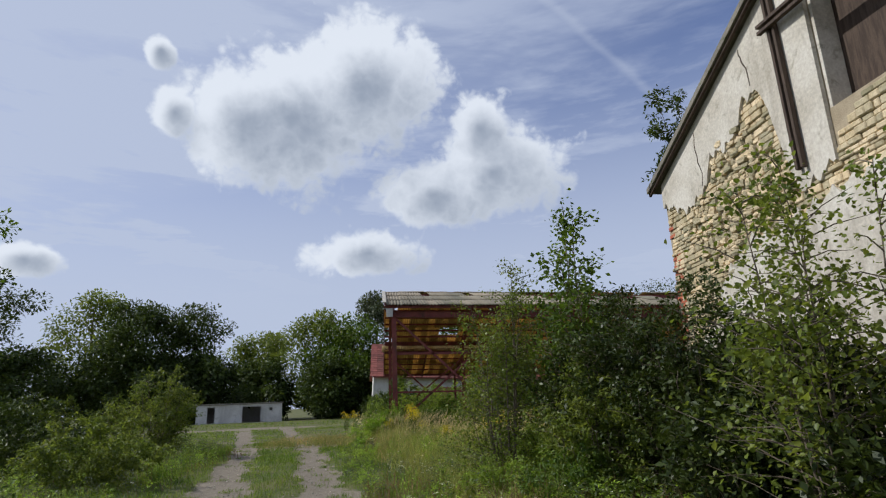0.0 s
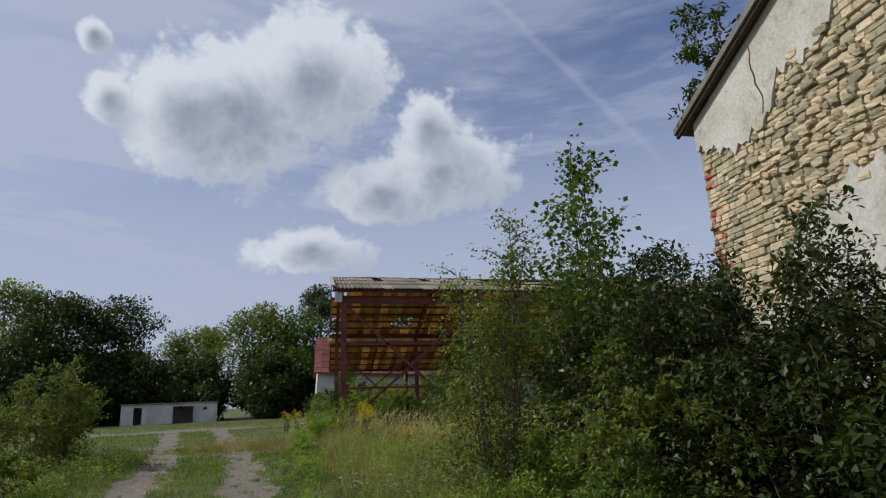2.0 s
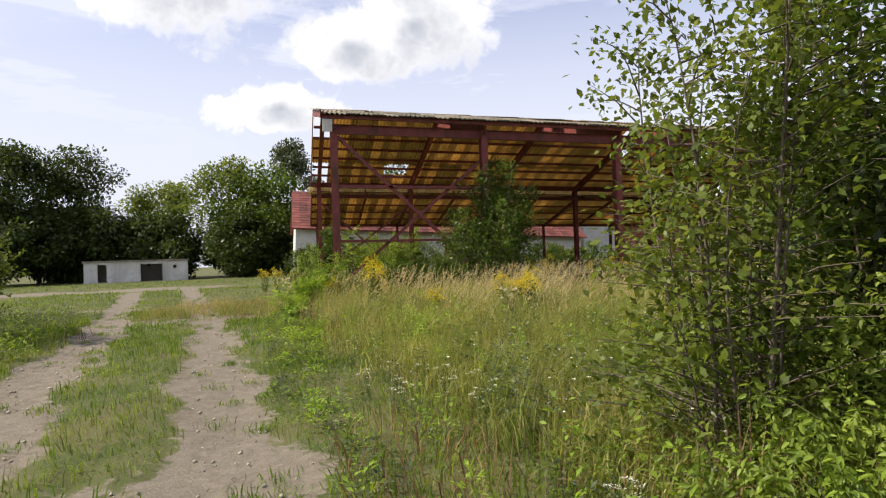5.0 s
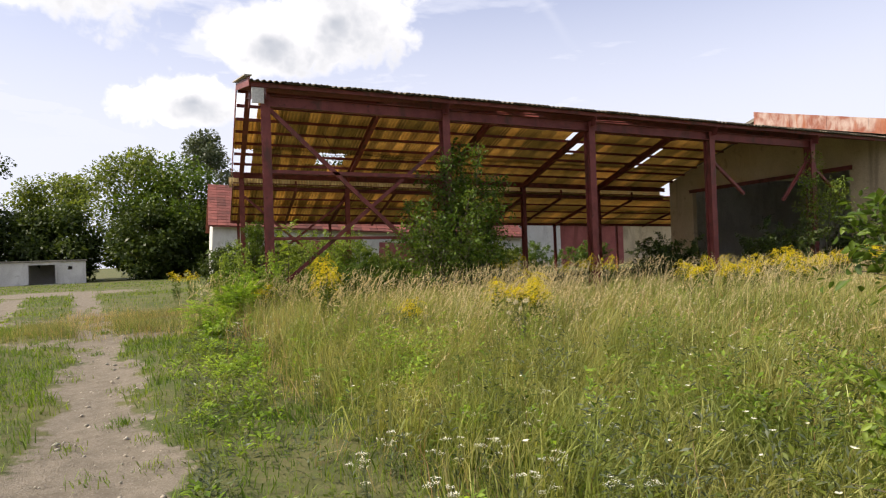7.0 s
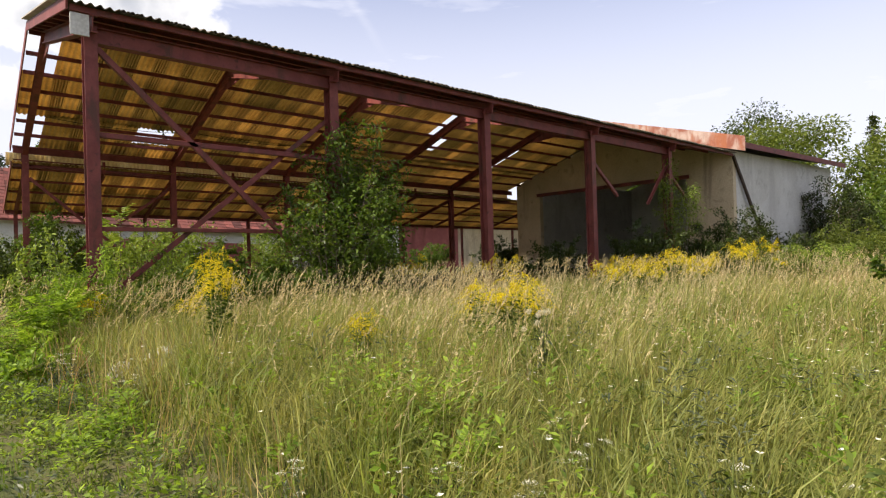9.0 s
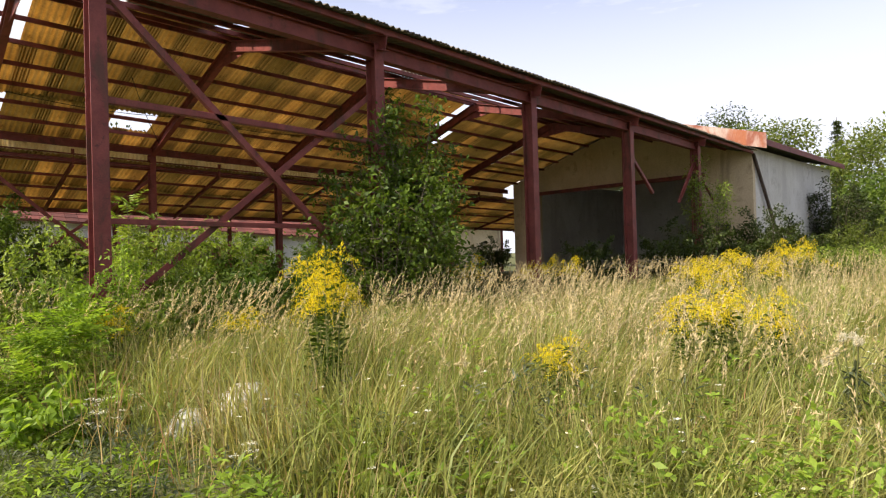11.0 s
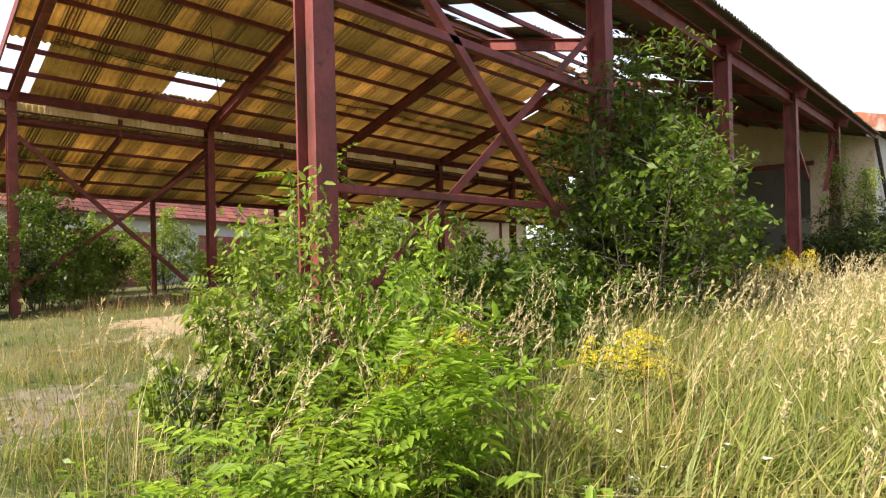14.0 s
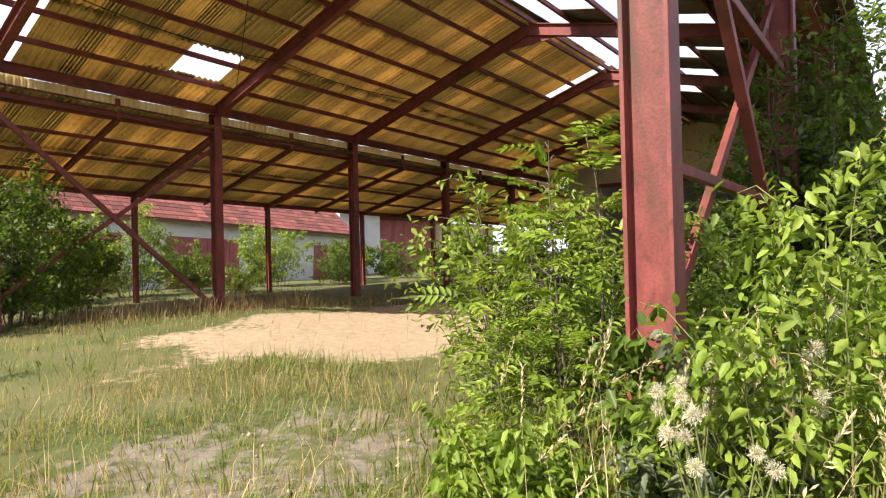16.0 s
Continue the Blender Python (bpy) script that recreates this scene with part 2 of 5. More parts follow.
YARD = leaf_material("thin_yard_grass", (0.17, 0.20, 0.06), (0.27, 0.27, 0.12), 0.4, 0.6)
STRAW = leaf_material("dry_seed_heads", (0.46, 0.38, 0.23), (0.58, 0.49, 0.33), 0.35, 0.8)
DEADBROWN = leaf_material("brown_dead_stalks", (0.17, 0.11, 0.065), (0.24, 0.16, 0.09), 0.2, 0.9)
YELLOW = leaf_material("goldenrod_yellow", (0.62, 0.50, 0.015), (0.74, 0.62, 0.03), 0.3, 0.7)
WHITEFLOWER = leaf_material("white_flower", (0.70, 0.70, 0.64), (0.80, 0.80, 0.76), 0.3, 0.8)
FLUFF = leaf_material("grey_seed_fluff", (0.55, 0.52, 0.46), (0.66, 0.62, 0.56), 0.4, 0.9)


def ground_material():
    m = bpy.data.materials.new("ground")
    m.use_nodes = True
    k = Nodes(m.node_tree)
    p = k.add("ShaderNodeTexCoord").outputs["Object"]
    a = k.add("ShaderNodeAttribute")
    a.attribute_name = "gravel"
    s = k.add("ShaderNodeAttribute")
    s.attribute_name = "sand"
    broad, mid, fine = k.noise(p, 0.7, 5, 0.6), k.noise(p, 7.0, 6, 0.65), k.noise(p, 60.0, 5, 0.7)
    soil = k.mix(k.ramp(broad, 0.35, 0.65), (0.075, 0.095, 0.028), (0.13, 0.125, 0.05))
    soil = k.mix(k.ramp(mid, 0.5, 0.75), soil, (0.16, 0.125, 0.065))
    grit = k.mix(k.ramp(mid, 0.3, 0.7), (0.155, 0.130, 0.096), (0.235, 0.20, 0.152))
    v = k.add("ShaderNodeTexVoronoi")
    k.put(v.inputs["Vector"], p)
    v.inputs["Scale"].default_value = 38.0
    grit = k.mix(k.ramp(v.outputs["Distance"], 0.05, 0.5, 0.35, 0.0), grit, (0.36, 0.325, 0.27))
    grit = k.mix(k.ramp(fine, 0.45, 0.75), grit, (0.17, 0.14, 0.10))
    sandy = k.mix(k.ramp(mid, 0.3, 0.7), (0.34, 0.25, 0.16), (0.43, 0.33, 0.22))
    sandy = k.mix(k.ramp(fine, 0.5, 0.8), sandy, (0.22, 0.16, 0.10))
    mask = k.ramp(k.math("ADD", a.outputs["Fac"], k.math("ADD", k.math("MULTIPLY", k.math("SUBTRACT", mid, 0.5), 1.3), k.math("MULTIPLY", k.math("SUBTRACT", k.noise(p, 2.3, 4, 0.6), 0.5), 1.2))), 0.36, 0.62)
    mask2 = k.ramp(k.math("ADD", s.outputs["Fac"], k.math("MULTIPLY", k.math("SUBTRACT", mid, 0.5), 1.3)), 0.34, 0.70)
    c = k.mix(mask2, k.mix(mask, soil, grit), sandy)
    b = k.add("ShaderNodeBsdfPrincipled")
    k.put(b.inputs["Base Color"], c)
    b.inputs["Roughness"].default_value = 0.95
    b.inputs["Specular IOR Level"].default_value = 0.2
    h = k.add("ShaderNodeBump")
    h.inputs["Strength"].default_value = 0.7
    h.inputs["Distance"].default_value = 0.03
    k.put(h.inputs["Height"], k.math("ADD", mid, k.math("ADD", k.math("MULTIPLY", fine, 0.6), k.math("MULTIPLY", v.outputs["Distance"], 0.12))))
    k.put(b.inputs["Normal"], h.outputs[0])
    out = k.add("ShaderNodeOutputMaterial")
    k.put(out.inputs[0], b.outputs[0])
    return m


# ---- building helpers ----
def part(name, bm, mat, parent=None, label=""):
    me = bpy.data.meshes.new(name)
    bm.to_mesh(me)
    bm.free()
    me.materials.append(mat)
    ob = new(name, me)
    ob.parent = parent
    if label:
        ob["label"] = label
    return ob


def shared(name, me, parent, m):
    ob = new(name, me)
    ob.parent = parent
    ob.matrix_local = m
    return ob


def mesh_np(name, verts, faces, mat):
    """A mesh from arrays; all faces have the same number of corners."""
    verts, faces = np.asarray(verts, dtype=np.float32), np.asarray(faces, dtype=np.int32)
    me = bpy.data.meshes.new(name)
    n, k = faces.shape
    me.vertices.add(len(verts))
    me.vertices.foreach_set("co", verts.ravel())
    me.loops.add(n * k)
    me.loops.foreach_set("vertex_index", faces.ravel())
    me.polygons.add(n)
    me.polygons.foreach_set("loop_start", np.arange(0, n * k, k, dtype=np.int32))
    me.polygons.foreach_set("loop_total", np.full(n, k, dtype=np.int32))
    me.update(calc_edges=True)
    me.validate()
    me.materials.append(mat)
    return me


def thing(name, label, category, m=None, group="", kind=""):
    ob = new(name)
    if m is not None:
        ob.matrix_world = m
    return tagged(ob, label, category, group, kind)


def box(bm, lo, hi, bevel=0.0):
    r = bmesh.ops.create_cube(bm, size=1.0)
    c = [(a + b) / 2 for a, b in zip(lo, hi)]
    s = [max(abs(b - a), 1e-4) for a, b in zip(lo, hi)]
    bmesh.ops.transform(bm, matrix=Matrix.LocRotScale(c, None, s), verts=r["verts"])
    if bevel:
        edges = list({e for v in r["verts"] for e in v.link_edges})
        bmesh.ops.bevel(bm, geom=edges, offset=bevel, segments=1, affect="EDGES")
    return bm


def prism(bm, outline, length, axis="x"):
    """An outline (u, v) drawn out along x from 0 to length; u is y, v is z."""
    n = len(outline)
    a = [bm.verts.new((0, u, v)) for u, v in outline]
    b = [bm.verts.new((length, u, v)) for u, v in outline]
    bm.faces.new(a[::-1])
    bm.faces.new(b)
    for i in range(n):
        bm.faces.new((a[i], a[(i + 1) % n], b[(i + 1) % n], b[i]))
    bmesh.ops.recalc_face_normals(bm, faces=bm.faces)
    return bm


def i_outline(w, h, t=0.014):
    a, b = w / 2, h / 2
    return [(-a, -b), (a, -b), (a, -b + t), (t / 2, -b + t), (t / 2, b - t), (a, b - t), (a, b), (-a, b), (-a, b - t), (-t / 2, b - t), (-t / 2, -b + t), (-a, -b + t)]


def box_outline(w, h):
    a, b, c = w / 2, h / 2, min(w, h) * 0.08
    return [(-a + c, -b), (a - c, -b), (a, -b + c), (a, b - c), (a - c, b), (-a + c, b), (-a, b - c), (-a, -b + c)]


def l_outline(w, h, t=0.01):
    return [(-w / 2, -h / 2), (w / 2, -h / 2), (w / 2, -h / 2 + t), (-w / 2 + t, -h / 2 + t), (-w / 2 + t, h / 2), (-w / 2, h / 2)]


def member(name, p, q, outline, mat, parent, up=(0, 0, 1), label=""):
    """A bar of that section from p to q."""
    p, q = Vector(p), Vector(q)
    x = (q - p).normalized()
    y = Vector(up).cross(x).normalized()
    z = x.cross(y)
    bm = prism(bmesh.new(), outline, (q - p).length)
    m = Matrix((x, y, z)).transposed().to_4x4()
    m.translation = p
    bmesh.ops.transform(bm, matrix=m, verts=bm.verts)
    return part(name, bm, mat, parent, label)


def smooth(v, lo, hi):
    t = np.clip((np.asarray(v, dtype=float) - lo) / (hi - lo), 0, 1)
    return t * t * (3 - 2 * t)


def gz(x, y):
    """Height of the ground."""
    z = 0.22 * smooth(y, 11, 22) + 0.22 * smooth(y, 25, 35) * smooth(x, -4, 2) - 0.05 * smooth(y, 40, 70)
    return z + 0.04 * np.sin(np.asarray(x) * 0.9 + 1.3) * np.sin(np.asarray(y) * 0.7)


def rut_right(y):
    return np.interp(y, [-15, 0, 5, 10.4, 15.3, 20.4, 23, 46, 60], [1.5, 0.35, -0.1, -0.7, -1.5, -2.25, -2.7, -6.9, -9.5])


def rut_left(y):
    return rut_right(y) - np.interp(y, [-15, 10, 16, 21, 38, 60], [1.9, 2.1, 2.15, 2.1, 2.7, 3.4])


def gravel_mask(x, y):
    x, y = np.asarray(x, dtype=float), np.asarray(y, dtype=float)
    w = np.interp(y, [0, 12, 22, 45], [0.36, 0.46, 0.34, 0.42])
    wav = 0.12 * np.sin(y * 1.7) + 0.08 * np.sin(y * 4.1 + 1)
    far = smooth(y, 58, 48)
    g = np.maximum(smooth(np.abs(x - rut_right(y)), w + 0.35 + wav, w - 0.25 + wav), smooth(np.abs(x - rut_left(y)), w + 0.35 - wav, w - 0.2 - wav)) * far
    g = np.maximum(g, smooth(np.abs(y - 23.6 - 0.1 * x), 0.75, 0.25) * smooth(x, -7, -5.5) * smooth(x, -0.6, -1.6))
    g = np.maximum(g, smooth(np.abs(y - 30 - 0.2 * x), 0.8, 0.3) * smooth(x, -8, -7) * smooth(x, -3, -4) * 0.8)
    g = np.maximum(g, smooth(np.abs(y - 51 - 0.15 * x), 4.0, 2.0) * smooth(x, -34, -28) * smooth(x, -3, -7))
    g = np.maximum(g, 0.5 * smooth(np.hypot((x + 1.7) / 1.4, (y - 11.4) / 1.1), 1.25, 0.75))
    g = np.maximum(g, 0.50 * smooth(np.hypot((x + 0.7) / 2.3, (y - 26.7) / 1.5), 1.3, 0.5))
    g = g * (1 - 0.85 * smooth(np.hypot((x + 1.75) / 1.0, (y - 9.1) / 1.3), 1.2, 0.7))
    return g


def sand_mask(x, y):
    x, y = np.asarray(x), np.asarray(y)
    return 0.82 * smooth(np.hypot((x - 5.6) / 5.0, (y - 30.6) / 3.0) + 0.10 * np.sin(x * 2.1 + y) + 0.08 * np.sin(y * 3.3 - x), 1.25, 0.65)


# ---- the ground: one sheet to the horizon ----
def build_ground():
    ax = np.concatenate([[-3000, -1200, -500, -220, -120, -80, -60], np.arange(-45, -9, 1.2), np.arange(-9, 8, 0.17), np.arange(8, 45, 1.0), [60, 80, 120, 220, 500, 1200, 3000]])
    ay = np.concatenate([[-3000, -1000, -300, -100, -50, -30], np.arange(-20, -2, 1.0), np.arange(-2, 36, 0.22), np.arange(36, 70, 0.7), np.arange(70, 110, 2.5), [130, 180, 300, 600, 1200, 3000]])
    X, Y = np.meshgrid(ax, ay)
    g = gravel_mask(X, Y)
    Z = gz(X, Y) - 0.045 * g
    rng = np.random.default_rng(3)
    inner = (np.abs(X) < 40) & (Y > -20) & (Y < 100)
    Z += np.where(inner, rng.normal(0, 0.012, X.shape), 0)
    verts = np.stack([X, Y, Z], -1).reshape(-1, 3)
    ny, nx = X.shape
    i = (np.arange(ny - 1)[:, None] * nx + np.arange(nx - 1)[None]).ravel()
    me = mesh_np("ground", verts, np.stack([i, i + 1, i + nx + 1, i + nx], -1), ground_material())
    for name, v in (("gravel", g), ("sand", sand_mask(X, Y))):
        at = me.attributes.new(name, "FLOAT", "POINT")
        at.data.foreach_set("value", v.ravel().astype(np.float32))
    for f in me.polygons:
        f.use_smooth = True
    return tagged(new("ground", me), "rough meadow ground with a two-rut gravel track", "ground", kind="structure")


build_ground()


# ---- the open-sided shed ----
BAY, X0, XEND = 4.35, 0.55, 22.25
FRAMES = [X0 + BAY * i for i in range(5)]
YF, YR, YI, YB = 24.34, 30.05, 36.0, 40.2          # front posts, ridge, inner posts, back posts
XLEAN = 28.3                                      # end of the lean-to, behind the hall
SAG = 0.020                                       # the whole frame leans down towards the far end


def drop(x):
    return -SAG * (x - X0)


def z_front(y):
    return 5.54 + (y - 23.95) * (7.14 - 5.54) / (YR - 23.95)


def z_main(y):
    return 7.14 - (y - YR) * (7.14 - 5.36) / (YI - YR)


def z_lean(y):
    return 4.72 - (y - YI) * (4.72 - 3.66) / (YB - YI)


def corrugated(width, length, waves, amp=0.024, thick=0.007):
    """A corrugated sheet: x across the waves, y along them; solid."""
    n = waves * 6
    xs = np.linspace(-width / 2, width / 2, n + 1)
    zs = amp * np.sin(np.linspace(0, waves * 2 * np.pi, n + 1))
    rows = []
    for y in (-length / 2, length / 2):
        for dz in (0.0, thick):
            rows.append(np.stack([xs, np.full(n + 1, y), zs + dz], -1))
    v = np.concatenate(rows)
    m, f = n + 1, []
    i = np.arange(n)
    f.append(np.stack([i, i + 2 * m, i + 2 * m + 1, i + 1], -1))
    f.append(np.stack([i + m, i + m + 1, i + 3 * m + 1, i + 3 * m], -1))
    f.append(np.stack([i, i + 1, i + m + 1, i + m], -1))
    f.append(np.stack([i + 2 * m, i + 3 * m, i + 3 * m + 1, i + 2 * m + 1], -1))
    f.append(np.array([[0, m, 3 * m, 2 * m], [n, n + 2 * m, n + 3 * m, n + m]]))
    return v, np.concatenate(f)


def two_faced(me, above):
    """Weathered above, another colour below; the front slope's is darkened for shade."""
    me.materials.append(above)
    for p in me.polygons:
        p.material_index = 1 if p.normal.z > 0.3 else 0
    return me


def build_shed():
    rng = random.Random(5)
    shed = thing("open_shed", "open-sided steel shed, red-painted posts, yellowed corrugated roof with holes", "shed")
    post_o, raft_o, purl_o = i_outline(0.20, 0.30, 0.018), i_outline(0.15, 0.26, 0.016), box_outline(0.06, 0.10)
    for x in FRAMES:
        d = drop(x)
        g = float(gz(x, YF)) - 0.15
        member("post", (x, YF, g), (x, YF, z_front(YF) + d - 0.30), i_outline(0.19, 0.27, 0.024), RED, shed, up=(0, 1, 0))
        member("post", (x, YI, float(gz(x, YI)) - 0.15), (x, YI, 5.12 + d), i_outline(0.18, 0.24, 0.016), RED, shed, up=(0, 1, 0))
        member("post", (x, YB, float(gz(x, YB)) - 0.15), (x, YB, 3.52 + d), i_outline(0.12, 0.14, 0.012), RED, shed, up=(0, 1, 0))
        # base and cap plates, and the little bracket on the post
        bm = bmesh.new()
        box(bm, (x - 0.17, YF - 0.22, g + 0.14), (x + 0.17, YF + 0.22, g + 0.19), 0.005)
        part("base_plate", bm, RED, shed)
        member("rafter", (x, 24.0, z_front(24.0) + d - 0.25), (x, YR, 7.14 + d - 0.25), raft_o, RED, shed)
        member("rafter", (x, YI + 0.25, z_main(YI + 0.25) + d - 0.25), (x, YR, 7.14 + d - 0.25), raft_o, RED, shed)
        member("rafter", (x, YI, z_lean(YI) + d - 0.16), (x, YB + 0.2, z_lean(YB + 0.2) + d - 0.16), i_outline(0.10, 0.16, 0.012), RED, shed)
        bm = bmesh.new()
        prism(bm, [(YR - 0.8, z_front(YR - 0.8) - 0.37), (YR, 7.14 - 0.62), (YR + 0.8, z_main(YR + 0.8) - 0.37), (YR, 7.14 - 0.37)], 0.012)
        bmesh.ops.translate(bm, vec=(x, 0, d), verts=bm.verts)
        part("haunch", bm, RED, shed)
    # half-way rafters of the lean-to
    for x in [f + BAY / 2 for f in FRAMES]:
        d = drop(x)
        member("rafter", (x, YI, z_lean(YI) + d - 0.14), (x, YB + 0.2, z_lean(YB + 0.2) + d - 0.14), i_outline(0.08, 0.12, 0.012), RED, shed)
        member("stub", (x, YI, 4.60 + d), (x, YI, 5.0 + d), box_outline(0.08, 0.08), RED, shed, up=(0, 1, 0))
    xa, xb = 0.24, XEND - 0.02

    def along(name, y, z, outline, a=xa, b=xb, label=""):
        return member(name, (a, y, z + drop(a)), (b, y, z + drop(b)), outline, RED, shed, label=label)

    for y in np.linspace(24.02, YR - 0.12, 7):
        along("purlin", y, z_front(y) - 0.07, purl_o)
    for y in np.linspace(YR + 0.15, YI + 0.1, 8):
        along("purlin", y, z_main(y) - 0.07, purl_o)
    for y in np.linspace(YI + 0.2, YB + 0.2, 5):
        along("purlin", y, z_lean(y) - 0.04, box_outline(0.06, 0.08), xa, XLEAN)
    along("eave_beam", YF, z_front(YF) - 0.42, i_outline(0.16, 0.26, 0.014), FRAMES[0], FRAMES[-1])
    along("eave_beam", YI - 0.1, 5.15, i_outline(0.12, 0.20, 0.014))
    along("rail", YI + 0.02, 4.86, box_outline(0.03, 0.04))
    along("rail", YI + 0.02, 4.68, i_outline(0.10, 0.10, 0.012))
    along("eave_beam", YB, 3.54, i_outline(0.10, 0.14, 0.012), xa, XLEAN)
    # the lean-to runs on behind the hall
    for x in (24.4, 28.0):
        d = drop(x)
        member("rafter", (x, YI, z_lean(YI) + d - 0.14), (x, YB + 0.2, z_lean(YB + 0.2) + d - 0.14), i_outline(0.08, 0.12, 0.012), RED, shed)
    for x in (22.3, 26.65):
        member("post", (x, YB, -0.1), (x, YB, 3.47 + drop(x)), box_outline(0.12, 0.12), RED, shed, up=(0, 1, 0))
    # braced end bay, front and back
    a, b = FRAMES[0], FRAMES[1]
    member("rail", (a + 0.1, YF, 3.62), (b - 0.1, YF, 3.56), box_outline(0.09, 0.09), RED, shed)
    member("rail", (a + 0.1, YF, 2.10), (a + 3.45, YF, 2.06), box_outline(0.06, 0.07), RED, shed)
    member("brace", (a + 0.1, YF, 5.02), (a + 3.4, YF, 1.82), l_outline(0.09, 0.09), RED, shed)
    member("brace", (a + 0.35, YF + 0.08, 1.12), (b - 0.1, YF + 0.08, 4.36), l_outline(0.09, 0.09), RED, shed)
    member("brace", (a + 0.1, YI - 0.04, 4.30), (b - 0.1, YI - 0.04, 0.45), l_outline(0.09, 0.09), RED, shed)
    member("brace", (a + 0.1, YI + 0.05, 1.0), (b - 0.1, YI + 0.05, 4.15), l_outline(0.09, 0.09), RED, shed)
    for i in (3, 4):
        member("brace", (FRAMES[i] + 0.05, YF, 4.5 + drop(FRAMES[i])), (FRAMES[i] + 1.35, YF, 3.2), l_outline(0.08, 0.08), RED, shed)
    member("brace", (FRAMES[4] - 0.05, YF, 4.4), (FRAMES[4] - 1.3, YF, 3.0), l_outline(0.08, 0.08), RED, shed)
    member("brace", (22.2, YF - 0.35, 5.0), (24.6, YF - 0.5, 1.4), box_outline(0.10, 0.10), DARKWOOD, shed, label="leaning dark prop")
    # sagging cables under the roof
    for p, q in (((0.8, 33.2, 5.7), (5.0, 33.6, 5.75)), ((3.2, 32.0, 6.2), (5.0, 35.4, 5.15)), ((5.0, 33.6, 5.75), (9.2, 33.5, 5.7))):
        p, q = Vector(p), Vector(q)
        for j in range(6):
            s, e = j / 6, (j + 1) / 6
            u, v = p.lerp(q, s), p.lerp(q, e)
            u.z -= 0.5 * s * (1 - s)
            v.z -= 0.5 * e * (1 - e)
            member("cable", u, v, box_outline(0.014, 0.014), BLACK, shed)
    # sheets of the roof, overlapping sideways and down the slope
    pitch, width = 0.72, 1.06
    cols = int((XEND - 0.05 - 0.05) / pitch)
    slopes = {
        "front": (23.93, YR, z_front, 3),
        "main": (YR, YI + 0.22, z_main, 3),
        "lean": (YI - 0.05, YB + 0.25, z_lean, 2),
    }
    gone = {("front", 2, c) for c in range(9, 23)} | {("front", 1, c) for c in (10, 11, 12, 13, 15, 16, 18, 19, 20)} | {("front", 2, 2), ("front", 2, 5), ("main", 0, 18), ("main", 1, 19)}
    gone |= {("main", 2, 0), ("main", 0, 0), ("main", 2, 4), ("main", 2, 5), ("main", 1, 25)}
    shapes = {}
    for slope, (ya, yb, zf, rows) in slopes.items():
        length = math.hypot(yb - ya, zf(yb) - zf(ya)) / rows
        tilt = math.degrees(math.atan2(zf(yb) - zf(ya), yb - ya))
        for short in (False, True):
            v, f = corrugated(width, length + 0.14 if not short else length * 0.5, 8)
            # front sheets: painted darker beneath to deepen the shade under the eave
            shapes[slope, short] = two_faced(mesh_np("roof_sheet", v, f, UNDERSHADE), ROOFGREY) if slope == "front" else two_faced(mesh_np("roof_sheet", v, f, ROOFSHEET), ROOFTOP)
        for r in range(rows):
            for c in range(cols + (9 if slope == "lean" else 1)):
                if (slope, r, c) in gone:
                    # a torn stump of the sheet stays here and there
                    if c and rng.random() < 0.35 or (slope, r) == ("main", 2) and c > 2:
                        y = ya + (r + 0.76 if slope != "front" else r + 0.25) / rows * (yb - ya)
                        x = 0.58 + c * pitch
                        shared("roof_sheet", shapes[slope, True], shed, pose(x, y, zf(y) + drop(x) + 0.02, tilt, SAG * 57.3, rng.uniform(-3, 3)))
                    continue
                y = ya + (r + 0.5) / rows * (yb - ya)
                x = 0.74 + c * pitch if slope == "lean" else min(0.74 + c * pitch, XEND - 0.55)
                lift = 0.022 + 0.011 * (c % 2) + 0.012 * (c == cols) + 0.016 * (r if slope == "front" else rows - 1 - r)
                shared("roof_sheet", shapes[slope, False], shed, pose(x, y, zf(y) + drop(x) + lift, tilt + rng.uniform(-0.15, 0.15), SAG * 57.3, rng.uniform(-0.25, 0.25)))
    # ridge caps
    for c in range(11):
        x = 0.2 + c * 2.0
        if c in (1, 5, 6, 8):
            continue
        bm = prism(bmesh.new(), [(-0.22, -0.06), (0, 0.012), (0.22, -0.06), (0.22, -0.05), (0, 0.025), (-0.22, -0.05)], 2.04)
        bmesh.ops.translate(bm, vec=(x, YR, 7.23 + drop(x + 1)), verts=bm.verts)
        part("ridge_cap", bm, ROOFGREY, shed)
    # upright strip between main roof and lean-to
    v, f = corrugated(1.06, 0.40, 9, 0.02)
    strip = mesh_np("strip_sheet", v, f, STRIP)
    for c in range(21):
        x = 0.6 + c * 1.05
        shared("strip_sheet", strip, shed, pose(x, YI + 0.16, 4.90 + drop(x), 90, 0, 0))
    # verge boards at the open end, with a torn white panel under the front corner
    for p, q in (((0.20, 23.95, z_front(23.95)), (0.20, YR, 7.1)), ((0.20, YR, 7.1), (0.20, YI + 0.35, z_main(YI + 0.35))), ((0.20, YI, z_lean(YI)), (0.20, YB + 0.25, z_lean(YB + 0.25)))):
        member("verge_board", p, q, box_outline(0.03, 0.20), RED, shed)
    bm = box(bmesh.new(), (0.24, 23.99, 5.08), (0.50, 24.02, 5.42), 0.004)
    part("verge_panel", bm, WHITEWALL, shed, "torn white sheet under the verge")
    member("verge_cap", (0.17, 23.9, z_front(23.9) + 0.13), (0.17, YR, 7.26), box_outline(0.16, 0.03), CONCRETE, shed, label="pale weathered capping")
    return shed


build_shed()


